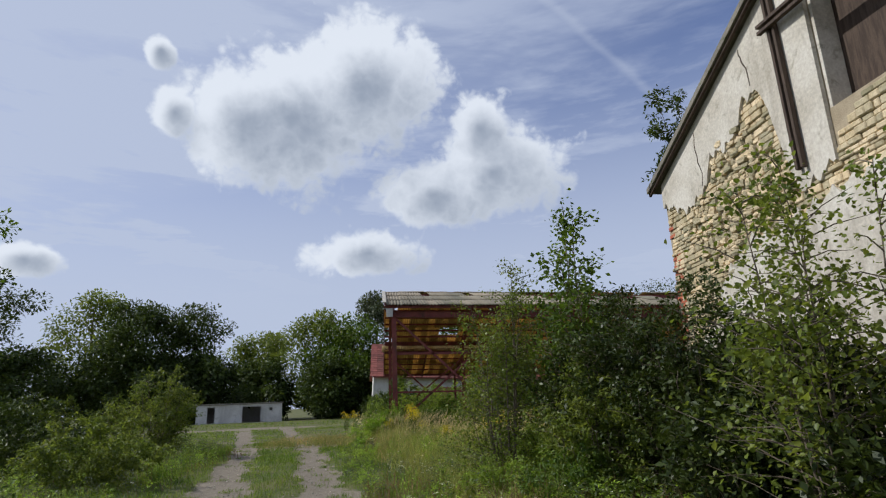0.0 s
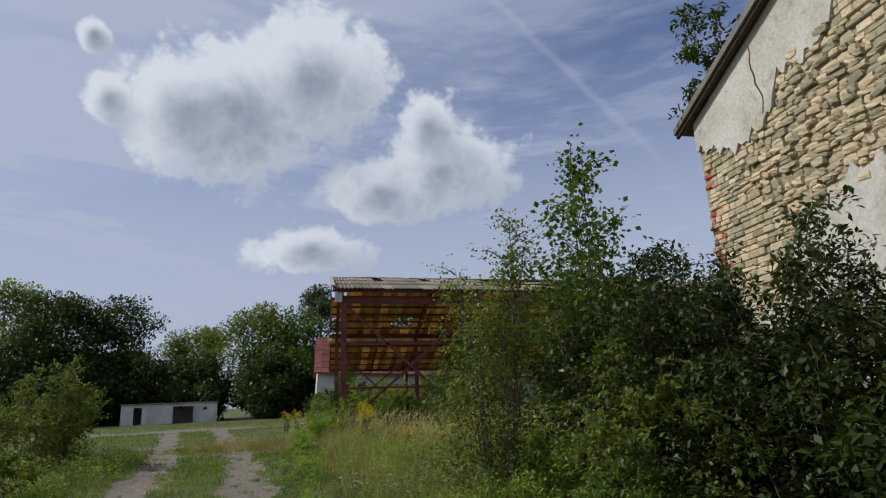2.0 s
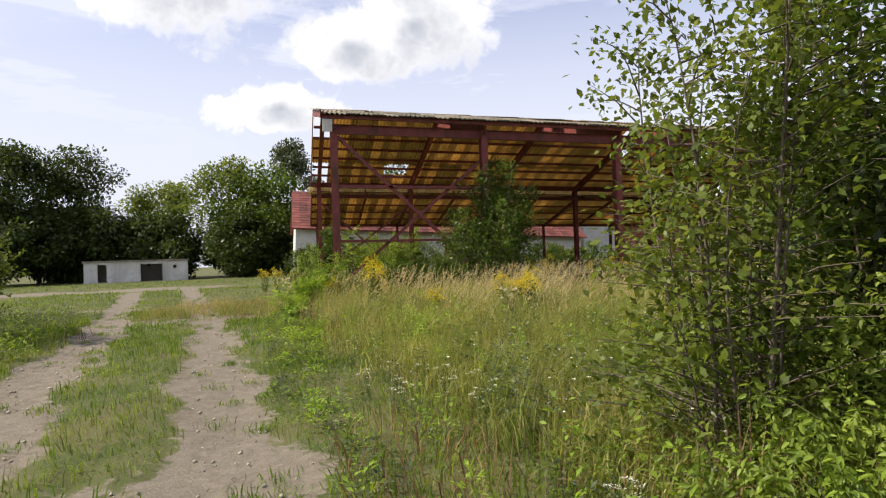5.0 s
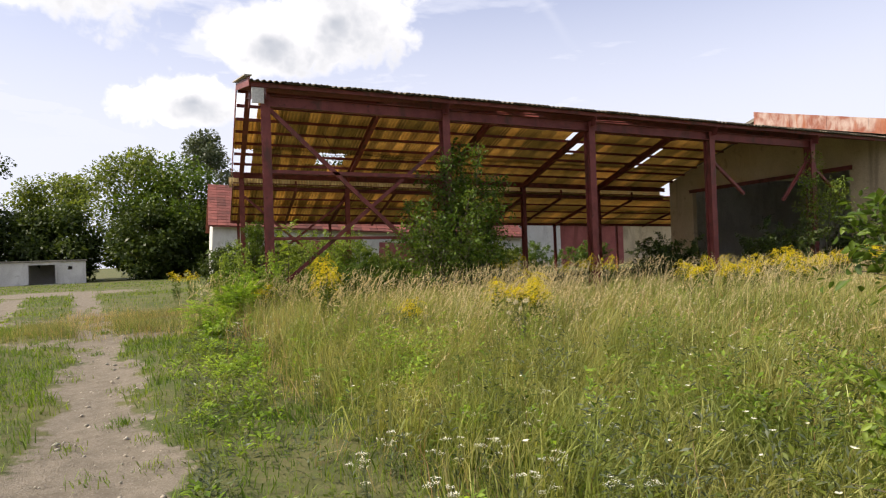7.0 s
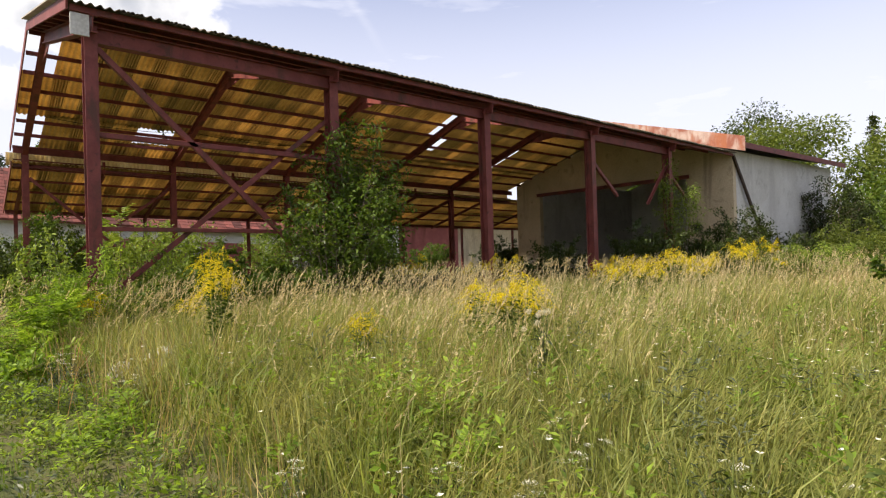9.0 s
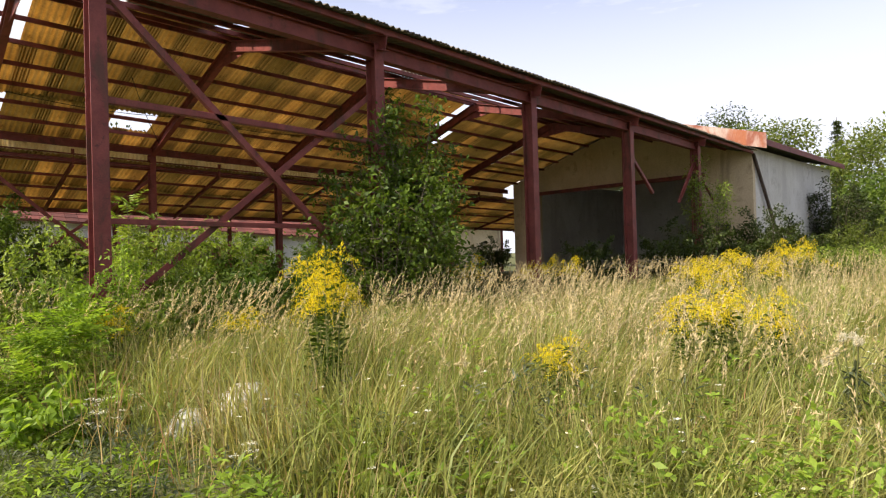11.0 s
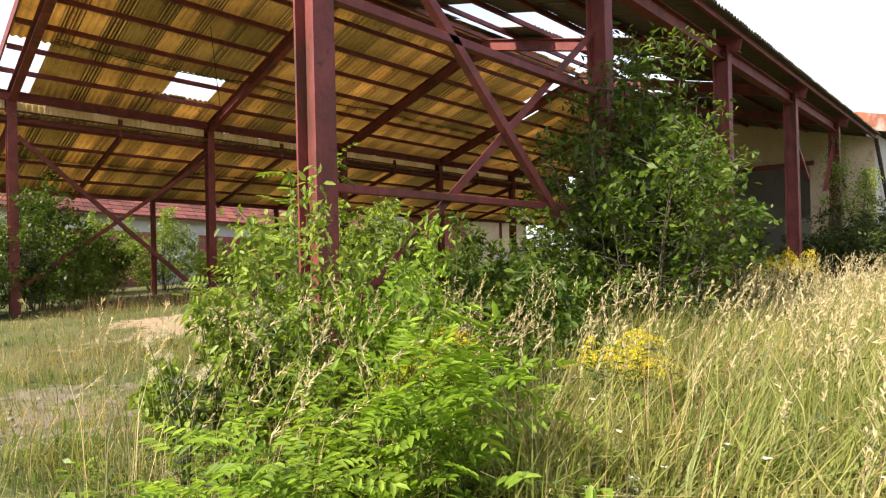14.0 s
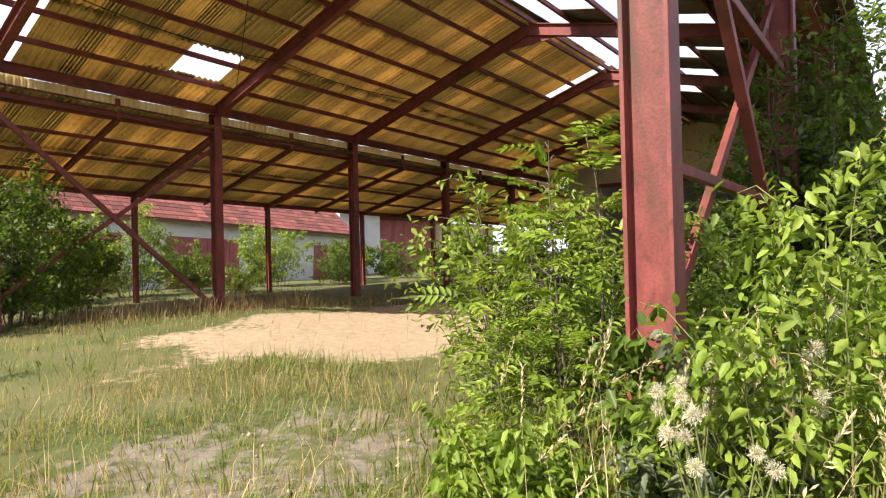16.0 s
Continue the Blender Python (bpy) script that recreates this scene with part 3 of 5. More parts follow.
# ---- the walled building at the end of the shed ----
def wall_with_holes(name, outline_holes, size, thick, mat, m, label, category="wall", parent=None):
    """A wall in its own plane (u along, v up) with rectangular openings (u0, v0, u1, v1)."""
    w, h = size
    us = sorted({0.0, w, *[q for o in outline_holes for q in (o[0], o[2])]})
    vs = sorted({0.0, h, *[q for o in outline_holes for q in (o[1], o[3])]})
    bm = bmesh.new()
    for a, b in zip(us, us[1:]):
        for c, d in zip(vs, vs[1:]):
            mu, mv = (a + b) / 2, (c + d) / 2
            if any(o[0] < mu < o[2] and o[1] < mv < o[3] for o in outline_holes):
                continue
            box(bm, (a, 0, c), (b, thick, d))
    bmesh.ops.remove_doubles(bm, verts=bm.verts, dist=1e-4)
    bm.verts.index_update()
    seen = {}
    for f in bm.faces:
        seen.setdefault(tuple(sorted(v.index for v in f.verts)), []).append(f)
    bmesh.ops.delete(bm, geom=[f for fs in seen.values() if len(fs) > 1 for f in fs], context="FACES")
    bmesh.ops.transform(bm, matrix=m, verts=bm.verts)
    ob = part(name, bm, mat, parent, "" if parent is None else label)
    if parent is None:
        tagged(ob, label, category, kind="structure")
    return ob


def build_end_building():
    hall = thing("walled_hall", "white-rendered hall with rusty roof edge, built onto the open shed", "building")
    x = XEND
    # end wall towards the shed: u runs from y=24.05 to y=35.55
    wall_with_holes("end_wall", [(1.9, -0.5, 9.9, 4.35)], (11.5, 4.95), 0.25, CREAM, pose(x, 24.05, 0.1, 0, 0, 90) @ Matrix.Diagonal((1, -1, 1, 1)), "cream rendered wall", parent=hall)
    bm = prism(bmesh.new(), [(24.05, 5.05), (35.55, 5.05), (YR, z_front(YR) + drop(XEND) - 0.03)], 0.25)
    bmesh.ops.translate(bm, vec=(x + 0.003, 0, 0), verts=bm.verts)
    part("gable", bm, CREAM, hall)
    bm = prism(bmesh.new(), [(24.302, 5.25), (35.55, 5.25), (YR, 7.12)], 0.25)
    bmesh.ops.translate(bm, vec=(x + 10.45, 0, 0), verts=bm.verts)
    part("gable", bm, WHITEWALL, hall)
    member("lintel", (x - 0.05, 25.8, 4.42), (x - 0.05, 34.1, 4.42), i_outline(0.12, 0.16, 0.012), RED, hall)
    bm = box(bmesh.new(), (x + 0.252, 24.05, 0.1), (x + 10.7, 24.30, 5.25), 0.01)
    part("front_wall", bm, WHITEWALL, hall)
    bm = box(bmesh.new(), (x + 10.45, 24.302, 0.1), (x + 10.7, 35.55, 5.25))
    part("back_wall", bm, WHITEWALL, hall)
    bm = box(bmesh.new(), (x + 0.252, 35.3, 0.1), (x + 10.44, 35.55, 5.25))
    part("side_wall", bm, WHITEWALL, hall)
    # white corner pier and boards inside the dark opening
    bm = box(bmesh.new(), (x + 2.6, 26.6, 0.2), (x + 2.66, 27.5, 2.6), 0.005)
    part("board", bm, WHITEWALL, hall)
    # roof, higher than the shed's, with its rusted verge sheets
    bm = prism(bmesh.new(), [(23.55, 5.32), (YR, 7.15), (36.7, 5.25), (36.7, 5.37), (YR, 7.30), (23.55, 5.46)], 11.1)
    bmesh.ops.translate(bm, vec=(x - 0.05, 0, 0), verts=bm.verts)
    part("roof", bm, SLATE, hall)
    ys = [23.5, 25.1, 26.7, 28.3, YR]
    for y0, y1 in zip(ys, ys[1:]):
        z0, z1 = 5.32 + (y0 - 23.55) * 0.2815, 5.32 + (y1 - 23.55) * 0.2815
        bm = prism(bmesh.new(), [(y0 + 0.01, z0 - 0.17), (y1, z1 - 0.17), (y1, z1 + 0.40), (y0 + 0.01, z0 + 0.40)], 0.02)
        bmesh.ops.translate(bm, vec=(x - 0.09, 0, 0), verts=bm.verts)
        part("verge_sheet", bm, RUSTY, hall, "white sheet metal streaked with rust")
    member("eave_board", (x - 0.05, 23.52, 5.36), (x + 11.1, 23.52, 5.36), box_outline(0.03, 0.22), RED, hall)


build_end_building()


# ---- the ruined barn beside the track ----
BX = 5.54                                          # plane of its gable wall


def barn_verge(y):
    return 5.64 + (10.6 - y) * 0.44


def plaster_edge(y):
    """Lower rim of the upper plaster; below it the stones are bare."""
    base = np.interp(y, [0, 4.6, 5.4, 6.4, 6.9, 7.3, 7.75, 7.95, 8.35, 8.75, 9.05, 9.7, 10.2, 10.6], [3.9, 3.9, 5.0, 4.25, 4.15, 5.9, 5.95, 5.6, 5.42, 5.5, 5.0, 4.82, 5.05, 5.2])
    return base + 0.05 * np.sin(y * 23) + 0.04 * np.sin(y * 41 + 1)


def lower_edge(y):
    """Upper rim of the plaster that is left below."""
    return np.interp(y, [-2.6, 4.5, 6.9, 7.6, 8.1, 8.9, 9.3, 10.6], [4.3, 4.2, 3.9, 3.85, 3.85, 3.4, 2.7, 2.2]) + 0.06 * np.sin(y * 19) + 0.04 * np.sin(y * 37)


def slab(bm, ys, lo, hi, x0, x1):
    """A slab between two wavy rims, standing in the plane of the gable."""
    rows = []
    for y, a, b in zip(ys, lo, hi):
        rows.append([bm.verts.new(p) for p in ((x0, y, a), (x0, y, b), (x1, y, b), (x1, y, a))])
    for r, s in zip(rows, rows[1:]):
        for i in range(4):
            bm.faces.new((r[i], r[(i + 1) % 4], s[(i + 1) % 4], s[i]))
    bm.faces.new(rows[0][::-1])
    bm.faces.new(rows[-1])
    bmesh.ops.recalc_face_normals(bm, faces=bm.faces)


def build_barn():
    rng = random.Random(11)
    barn = thing("ruined_barn", "derelict stone barn, plaster fallen from its gable wall", "barn")
    ridge_y = 4.0
    win = (4.0, 5.0, 6.2, 6.9)                     # y from, z from, y to, z to
    # core of the gable wall, with the window hole
    bm = bmesh.new()
    cells = [(-2.6, 0, 4.0, 5.0), (4.0, 0, 6.2, 5.0), (6.2, 0, 10.55, 5.0), (6.2, 5.0, 10.55, 5.5), (-2.6, 5.0, 4.0, 5.5)]
    for y0, z0, y1, z1 in cells:
        box(bm, (BX + 0.06, y0, z0), (BX + 0.5, y1, z1))
    part("core", bm, MORTAR, barn)
    bm = prism(bmesh.new(), [(6.2, 5.5), (10.55, 5.5), (6.2, barn_verge(6.2) - 0.06)], 0.44)
    bmesh.ops.translate(bm, vec=(BX + 0.06, 0, 0), verts=bm.verts)
    part("core", bm, MORTAR, barn)
    bm = prism(bmesh.new(), [(-2.6, 5.5), (4.0, 5.5), (4.0, barn_verge(4.0) - 0.06)], 0.44)
    bmesh.ops.translate(bm, vec=(BX + 0.06, 0, 0), verts=bm.verts)
    part("core", bm, MORTAR, barn)
    bm = prism(bmesh.new(), [(4.0, 6.9), (6.2, 6.9), (6.2, barn_verge(6.2) - 0.06), (4.0, barn_verge(4.0) - 0.06)], 0.44)
    bmesh.ops.translate(bm, vec=(BX + 0.06, 0, 0), verts=bm.verts)
    part("core", bm, MORTAR, barn)
    # plaster that still holds: above, and below
    ys = np.arange(6.2, 10.56, 0.05)
    bm = bmesh.new()
    slab(bm, ys, plaster_edge(ys), [barn_verge(y) - 0.05 for y in ys], BX, BX + 0.055)
    part("plaster", bm, PLASTER, barn)
    ys = np.arange(4.0, 6.16, 0.06)
    bm = bmesh.new()
    slab(bm, ys, np.full(len(ys), 6.92), [barn_verge(y) - 0.05 for y in ys], BX, BX + 0.055)
    part("plaster", bm, PLASTER, barn)
    ys = np.arange(-2.6, 3.99, 0.1)
    bm = bmesh.new()
    slab(bm, ys, np.full(len(ys), 4.9), [barn_verge(4.0) - (4.0 - y) * 0.455 - 0.05 for y in ys], BX, BX + 0.055)
    part("plaster", bm, PLASTER, barn)
    ys = np.arange(-2.6, 10.3, 0.06)
    bm = bmesh.new()
    slab(bm, ys, np.full(len(ys), -0.1), lower_edge(ys), BX, BX + 0.055)
    part("plaster", bm, PLASTER, barn)
    # cracks run down through the plaster
    for y0, z0, n, step in ((9.15, 6.1, 9, 0.11), (7.6, 6.75, 8, 0.09), (5.1, 7.6, 7, 0.09), (8.3, 3.2, 8, 0.10)):
        bm, y, z = bmesh.new(), y0, z0
        for i in range(n):
            ny, nz = y + rng.uniform(-0.05, 0.04), z - step * rng.uniform(0.7, 1.3)
            wd = 0.012 * (1 - abs(i / n - 0.4)) + 0.003
            f = [bm.verts.new(p) for p in ((BX - 0.003, y - wd, z), (BX - 0.003, ny - wd, nz), (BX - 0.003, ny + wd, nz), (BX - 0.003, y + wd, z))]
            b = [bm.verts.new(v.co + Vector((0.02, 0, 0))) for v in f]
            for j in range(4):
                bm.faces.new((f[j], f[(j + 1) % 4], b[(j + 1) % 4], b[j]))
            bm.faces.new(f)
            y, z = ny, nz
        part("crack", bm, DARKWOOD, barn)
    # lining and boarding of the window
    for p, q, s in (((BX + 0.22, 6.17, 5.0), (BX + 0.22, 6.17, 6.9), 0.16), ((BX + 0.22, 4.03, 5.0), (BX + 0.22, 4.03, 6.9), 0.16)):
        member("window_jamb", p, q, box_outline(0.05, 0.30), PLASTER, barn, up=(1, 0, 0))
    bm = box(bmesh.new(), (BX + 0.38, 4.0, 5.0), (BX + 0.42, 6.2, 6.9))
    part("shutter", bm, DARKWOOD, barn, "dark boarded window")
    # iron straps on the wall
    iron = box_outline(0.07, 0.05)
    for o in (-0.05, 0.05):
        member("strap", (BX - 0.05, 6.72 + o, 4.42), (BX - 0.05, 6.76 + o, 7.1), iron, DARKWOOD, barn, up=(0, 1, 0))
        member("strap", (BX - 0.11, 6.95, 6.62 + o), (BX - 0.11, 3.5, 6.36 + o), iron, DARKWOOD, barn)
    # side wall with its brick corner, far wall, floor of the loft
    for lo, hi in (((BX + 0.5, 10.1, 0), (BX + 12, 10.55, 5.6)), ((BX + 0.5, -2.6, 0), (BX + 12, -2.15, 5.6)), ((BX + 11.6, -2.15, 0), (BX + 12, 10.1, 5.6))):
        part("side_wall", box(bmesh.new(), lo, hi), PLASTER, barn)
    # roof planes with a thick edge of old boards and felt
    for s in (1, -1):
        bm = bmesh.new()
        y0, y1 = (10.82, ridge_y) if s == 1 else (-2.82, ridge_y)
        z0, z1 = barn_verge(10.82), barn_verge(4.0)
        prism(bm, [(y0, z0), (y1, z1), (y1, z1 + 0.10), (y0, z0 + 0.10)], 12.6)
        bmesh.ops.translate(bm, vec=(BX - 0.17, 0, 0), verts=bm.verts)
        part("roof", bm, SLATE, barn)
        bm = bmesh.new()
        prism(bm, [(y0, z0 - 0.06), (y1, z1 - 0.06), (y1, z1 - 0.003), (y0, z0 - 0.003)], 0.05)
        bmesh.ops.translate(bm, vec=(BX - 0.13, 0, 0), verts=bm.verts)
        part("verge_board", bm, DARKWOOD, barn)
    # bare stones, laid in rough courses; the nearest singly
    stones = []
    z = 2.0
    while z < 6.3:
        h = rng.uniform(0.05, 0.115)
        y = 4.3 + rng.uniform(0, 0.2)
        while y < 10.35:
            w = rng.uniform(0.08, 0.25)
            cy, cz = y + w / 2, z + h / 2
            inwin = 3.9 < cy < 6.25 and 4.98 < cz < 6.95
            if not inwin and lower_edge(cy) - 0.12 < cz < plaster_edge(cy) + 0.14 and cz < barn_verge(cy) - 0.1:
                stones.append((cy, cz, w * 0.97, h * 0.95))
            y += w
        z += h

    def stone_mesh(seed):
        r = random.Random(seed)
        bm = box(bmesh.new(), (-0.5, -0.5, -0.5), (0.5, 0.5, 0.5), 0.0)
        bmesh.ops.subdivide_edges(bm, edges=bm.edges[:], cuts=1, use_grid_fill=True)
        for v in bm.verts:
            k = 1.0 - 0.09 * (sum(abs(c) > 0.4 for c in v.co) - 1)
            v.co = Vector([c * k * r.uniform(0.74, 1.10) for c in v.co])
        me = bpy.data.meshes.new("stone")
        bm.to_mesh(me)
        bm.free()
        me.materials.append(STONE)
        return me

    shapes = [stone_mesh(s) for s in range(9)]
    stones.sort(key=lambda s: abs(s[0] - 8.3) + abs(s[1] - 4.4))
    for cy, cz, w, h in stones[:300]:
        ob = new("stone", rng.choice(shapes))
        ob.parent = barn
        ob.matrix_local = Matrix.LocRotScale((BX + 0.07 + rng.uniform(-0.04, 0.03), cy + rng.uniform(-0.02, 0.02), cz + rng.uniform(-0.02, 0.02)), Euler((rng.uniform(-0.16, 0.16), rng.uniform(-0.08, 0.08), rng.uniform(-0.1, 0.1))), (0.12, w * 1.08, h * 1.1))
    bm = bmesh.new()
    for cy, cz, w, h in stones[300:]:
        box(bm, (BX + rng.uniform(0.005, 0.05), cy - w / 2, cz - h / 2), (BX + 0.10, cy + w / 2, cz + h / 2), 0.014)
    if len(bm.verts):
        tagged(part("stonework", bm, STONEJOIN, barn), kind="stuff")
    # red bricks of the corner
    bm = box(bmesh.new(), (-0.12, -0.06, -0.033), (0.12, 0.06, 0.033), 0.008)
    brick = bpy.data.meshes.new("brick")
    bm.to_mesh(brick)
    bm.free()
    brick.materials.append(BRICK)
    for i in range(34):
        z = 2.6 + i * 0.075
        if rng.random() < 0.12 or (z > 4.3 and rng.random() < 0.6):
            continue
        for j in range(2):
            shared("brick", brick, barn, pose(BX + 0.18 + 0.26 * j + (0.03 if i % 2 else 0), 10.52 - rng.uniform(0, 0.04), z, 0, 0, rng.uniform(-4, 4)))
        shared("brick", brick, barn, pose(BX + 0.09, 10.42 - (0.07 if i % 2 else 0) - rng.uniform(0, 0.04), z, 0, 0, 90 + rng.uniform(-5, 5)))
    return barn


build_barn()


# ---- the long outbuilding behind the shed, and the garages ----
def build_outbuilding():
    ob = thing("outbuilding", "long low outbuilding with red tiled roof and faded red doors", "building")
    x0, x1, y0, y1, ze, zr = -0.75, 19.6, 47.0, 54.0, 3.82, 6.35
    bm = bmesh.new()
    box(bm, (x0, y0, 0), (x1, y0 + 0.3, ze), 0.01)
    part("wall", bm, WHITEWALL, ob)
    for lo, hi in (((x0, y0 + 0.3, 0), (x0 + 0.3, y1, ze)), ((x1 - 0.3, y0 + 0.3, 0), (x1, y1, ze)), ((x0 + 0.3, y1 - 0.3, 0), (x1 - 0.3, y1, ze))):
        part("wall", box(bmesh.new(), lo, hi), WHITEWALL, ob)
    for x in (x0, x1 - 0.3):
        bm = prism(bmesh.new(), [(y0, ze), (y1, ze), ((y0 + y1) / 2, zr - 0.1)], 0.3)
        bmesh.ops.translate(bm, vec=(x, 0, 0), verts=bm.verts)
        part("gable", bm, WHITEWALL, ob)
    for a, b in ((9.2, 12.6), (13.4, 14.6), (4.0, 7.4), (17.0, 18.2)):
        bm = box(bmesh.new(), (a, y0 - 0.05, 0.2), (b, y0 - 0.003, 2.95), 0.01)
        door = part("door", bm, PINK, ob, "faded red boarded door")
        for i in range(int((b - a) / 0.18)):
            part("plank", box(bmesh.new(), (a + i * 0.18 + 0.01, y0 - 0.068, 0.25), (a + i * 0.18 + 0.165, y0 - 0.051, 2.9)), PINK, door)
    slope = math.hypot((y1 - y0) / 2 + 0.4, zr - ze + 0.28)
    for s in (1, -1):
        bm = bmesh.new()
        ya, yb = (y0 - 0.4, (y0 + y1) / 2) if s == 1 else (y1 + 0.4, (y0 + y1) / 2)
        prism(bm, [(ya, ze - 0.28), (yb, zr), (yb, zr + 0.06), (ya, ze - 0.22)], x1 - x0 + 0.5)
        bmesh.ops.translate(bm, vec=(x0 - 0.25, 0, 0), verts=bm.verts)
        part("roof", bm, TILE, ob)
    # rows of tiles on the near slope
    bm = bmesh.new()
    rows, tilt = 15, math.atan2(zr - ze + 0.28, (y1 - y0) / 2 + 0.4)
    for r in range(rows):
        k = (r + 0.5) / rows
        y, z = y0 - 0.4 + k * ((y1 - y0) / 2 + 0.4), ze - 0.22 + k * (zr - ze + 0.28) + 0.035
        n = int((x1 - x0 + 0.5) / 0.5)
        for c in range(n):
            q = box(bmesh.new(), (-0.24, -slope / rows * 0.56, -0.012), (0.24, slope / rows * 0.56, 0.012))
            bmesh.ops.transform(q, matrix=Matrix.Translation((x0 - 0.25 + (c + 0.5) * 0.5, y, z)) @ Matrix.Rotation(tilt - 0.05, 4, "X"), verts=q.verts)
            tmp = bpy.data.meshes.new("tmp")
            q.to_mesh(tmp)
            q.free()
            bm.from_mesh(tmp)
            bpy.data.meshes.remove(tmp)
    tagged(part("tiles", bm, TILEJOIN, ob), kind="stuff")
    ob.matrix_world = Matrix.Translation((-0.75, 47.0, 0.18)) @ Matrix.Rotation(radians(1.5), 4, 'Z') @ Matrix.Rotation(0.052, 4, 'Y') @ Matrix.Translation((0.75, -47.0, 0))
    # white house end and red wall farther along
    h = thing("white_house", "white gabled house beyond the outbuilding", "house")
    part("wall", box(bmesh.new(), (21.2, 50.0, 0), (24.6, 56.0, 4.2), 0.02), WHITEWALL, h)
    part("wall", box(bmesh.new(), (24.603, 50.6, 0), (31.0, 56.0, 3.9), 0.02), PINK, h, "red-painted wall")
    part("wall", box(bmesh.new(), (31.003, 50.9, 0), (39.0, 56.0, 3.9), 0.02), CREAM, h, "grey rendered wall")
    bm = prism(bmesh.new(), [(49.6, 4.1), (53, 6.2), (56.4, 4.1), (53, 5.95)], 18.2)
    bmesh.ops.translate(bm, vec=(21, 0, 0.1), verts=bm.verts)
    part("roof", bm, TILE, h)


build_outbuilding()


def build_garages():
    a, b = Vector((-22.1, 76.4)), Vector((-12.3, 78.2))
    length = (b - a).length
    g = thing("garage_row", "low white flat-roofed garage with dark open doorways", "garage", pose(a.x, a.y, 0.1, 0, 0, math.degrees(math.atan2(b.y - a.y, b.x - a.x))))
    L = length
    wall_with_holes("front_wall", [(L * 0.125, 0.15, L * 0.21, 2.0), (L * 0.53, 0.1, L * 0.745, 1.98), (L * 0.85, 1.45, L * 0.885, 1.8)], (L, 2.25), 0.3, WHITEWALL, Matrix.Identity(4), "whitewashed wall", parent=g)
    for lo, hi in (((0, 0.3, 0), (0.3, 5, 2.25)), ((L - 0.3, 0.3, 0), (L, 5, 2.25)), ((0.3, 4.7, 0), (L - 0.3, 5, 2.25))):
        part("wall", box(bmesh.new(), lo, hi), WHITEWALL, g)
    part("roof_slab", box(bmesh.new(), (-0.12, -0.15, 2.253), (L + 0.12, 5.1, 2.4), 0.02), SLATE, g)
    part("door", box(bmesh.new(), (L * 0.745, -0.45, 0.1), (L * 0.752, -0.01, 1.95)), WHITEWALL, g)


build_garages()


# ---- plants ----
def unit(v):
    return v / np.maximum(np.linalg.norm(v, axis=-1, keepdims=True), 1e-9)


def leaves_mesh(name, at, along, normal, size, mat, width=0.55, fine=True):
    """Leaves at the points `at`, lying along `along`; fine: pointed ovals folded at the rib, else plain rhombs."""
    rng = np.random.default_rng(len(at))
    along = unit(along)
    side = unit(np.cross(along, normal))
    nrm = unit(np.cross(side, along))
    L = size[:, None]
    W = L * width
    fold = L * 0.10
    if fine:
        pts = [at, at + along * L * 0.30 + side * W * 0.42 + nrm * fold, at + along * L * 0.68 + side * W * 0.36 + nrm * fold * 0.6,
               at + along * L - nrm * fold * 0.9, at + along * L * 0.68 - side * W * 0.36 + nrm * fold * 0.6, at + along * L * 0.30 - side * W * 0.42 + nrm * fold]
        v = np.stack(pts, 1).reshape(-1, 3)
        i = np.arange(len(at))[:, None] * 6
        f = np.concatenate([i + np.array([[0, 1, 2, 3]]), i + np.array([[0, 3, 4, 5]])])
    else:
        pts = [at, at + along * L * 0.5 + side * W * 0.5 + nrm * fold, at + along * L, at + along * L * 0.5 - side * W * 0.5 + nrm * fold]
        v = np.stack(pts, 1).reshape(-1, 3)
        i = np.arange(len(at))[:, None] * 4
        f = i + np.array([[0, 1, 2, 3]])
    return mesh_np(name, v, f, mat)


def tube(verts, faces, pts, radii, sides=5):
    """Adds a tapering tube through pts."""
    pts = np.asarray(pts, dtype=float)
    d = np.gradient(pts, axis=0)
    d = unit(d)
    ref = np.where(np.abs(d[:, 2:3]) > 0.9, np.array([[1.0, 0, 0]]), np.array([[0, 0, 1.0]]))
    a = unit(np.cross(d, ref))
    b = np.cross(d, a)
    start = sum(len(v) for v in verts)
    ang = np.linspace(0, 2 * np.pi, sides, endpoint=False)
    ring = pts[:, None] + np.asarray(radii)[:, None, None] * (np.cos(ang)[None, :, None] * a[:, None] + np.sin(ang)[None, :, None] * b[:, None])
    verts.append(ring.reshape(-1, 3))
    for i in range(len(pts) - 1):
        for j in range(sides):
            k = (j + 1) % sides
            faces.append((start + i * sides + j, start + i * sides + k, start + (i + 1) * sides + k, start + (i + 1) * sides + j))


def clump_leaves(rng, centres, radius, n, size, droop=0.3):
    """Leaf bases, directions and normals gathered round clump centres, thicker at the rim of each."""
    c = centres[rng.integers(0, len(centres), n)]
    dirs = unit(rng.normal(size=(n, 3)))
    r = radius * rng.random((n, 1)) ** 0.45
    at = c + dirs * r * np.array([1.0, 1.0, 0.72])
    along = dirs + rng.normal(size=(n, 3)) * 0.6
    along[:, 2] -= droop
    nrm = dirs * 0.5 + rng.normal(size=(n, 3)) * 0.45 + np.array([0, 0, 0.9])
    return at, along, nrm, size * rng.uniform(0.6, 1.35, n)


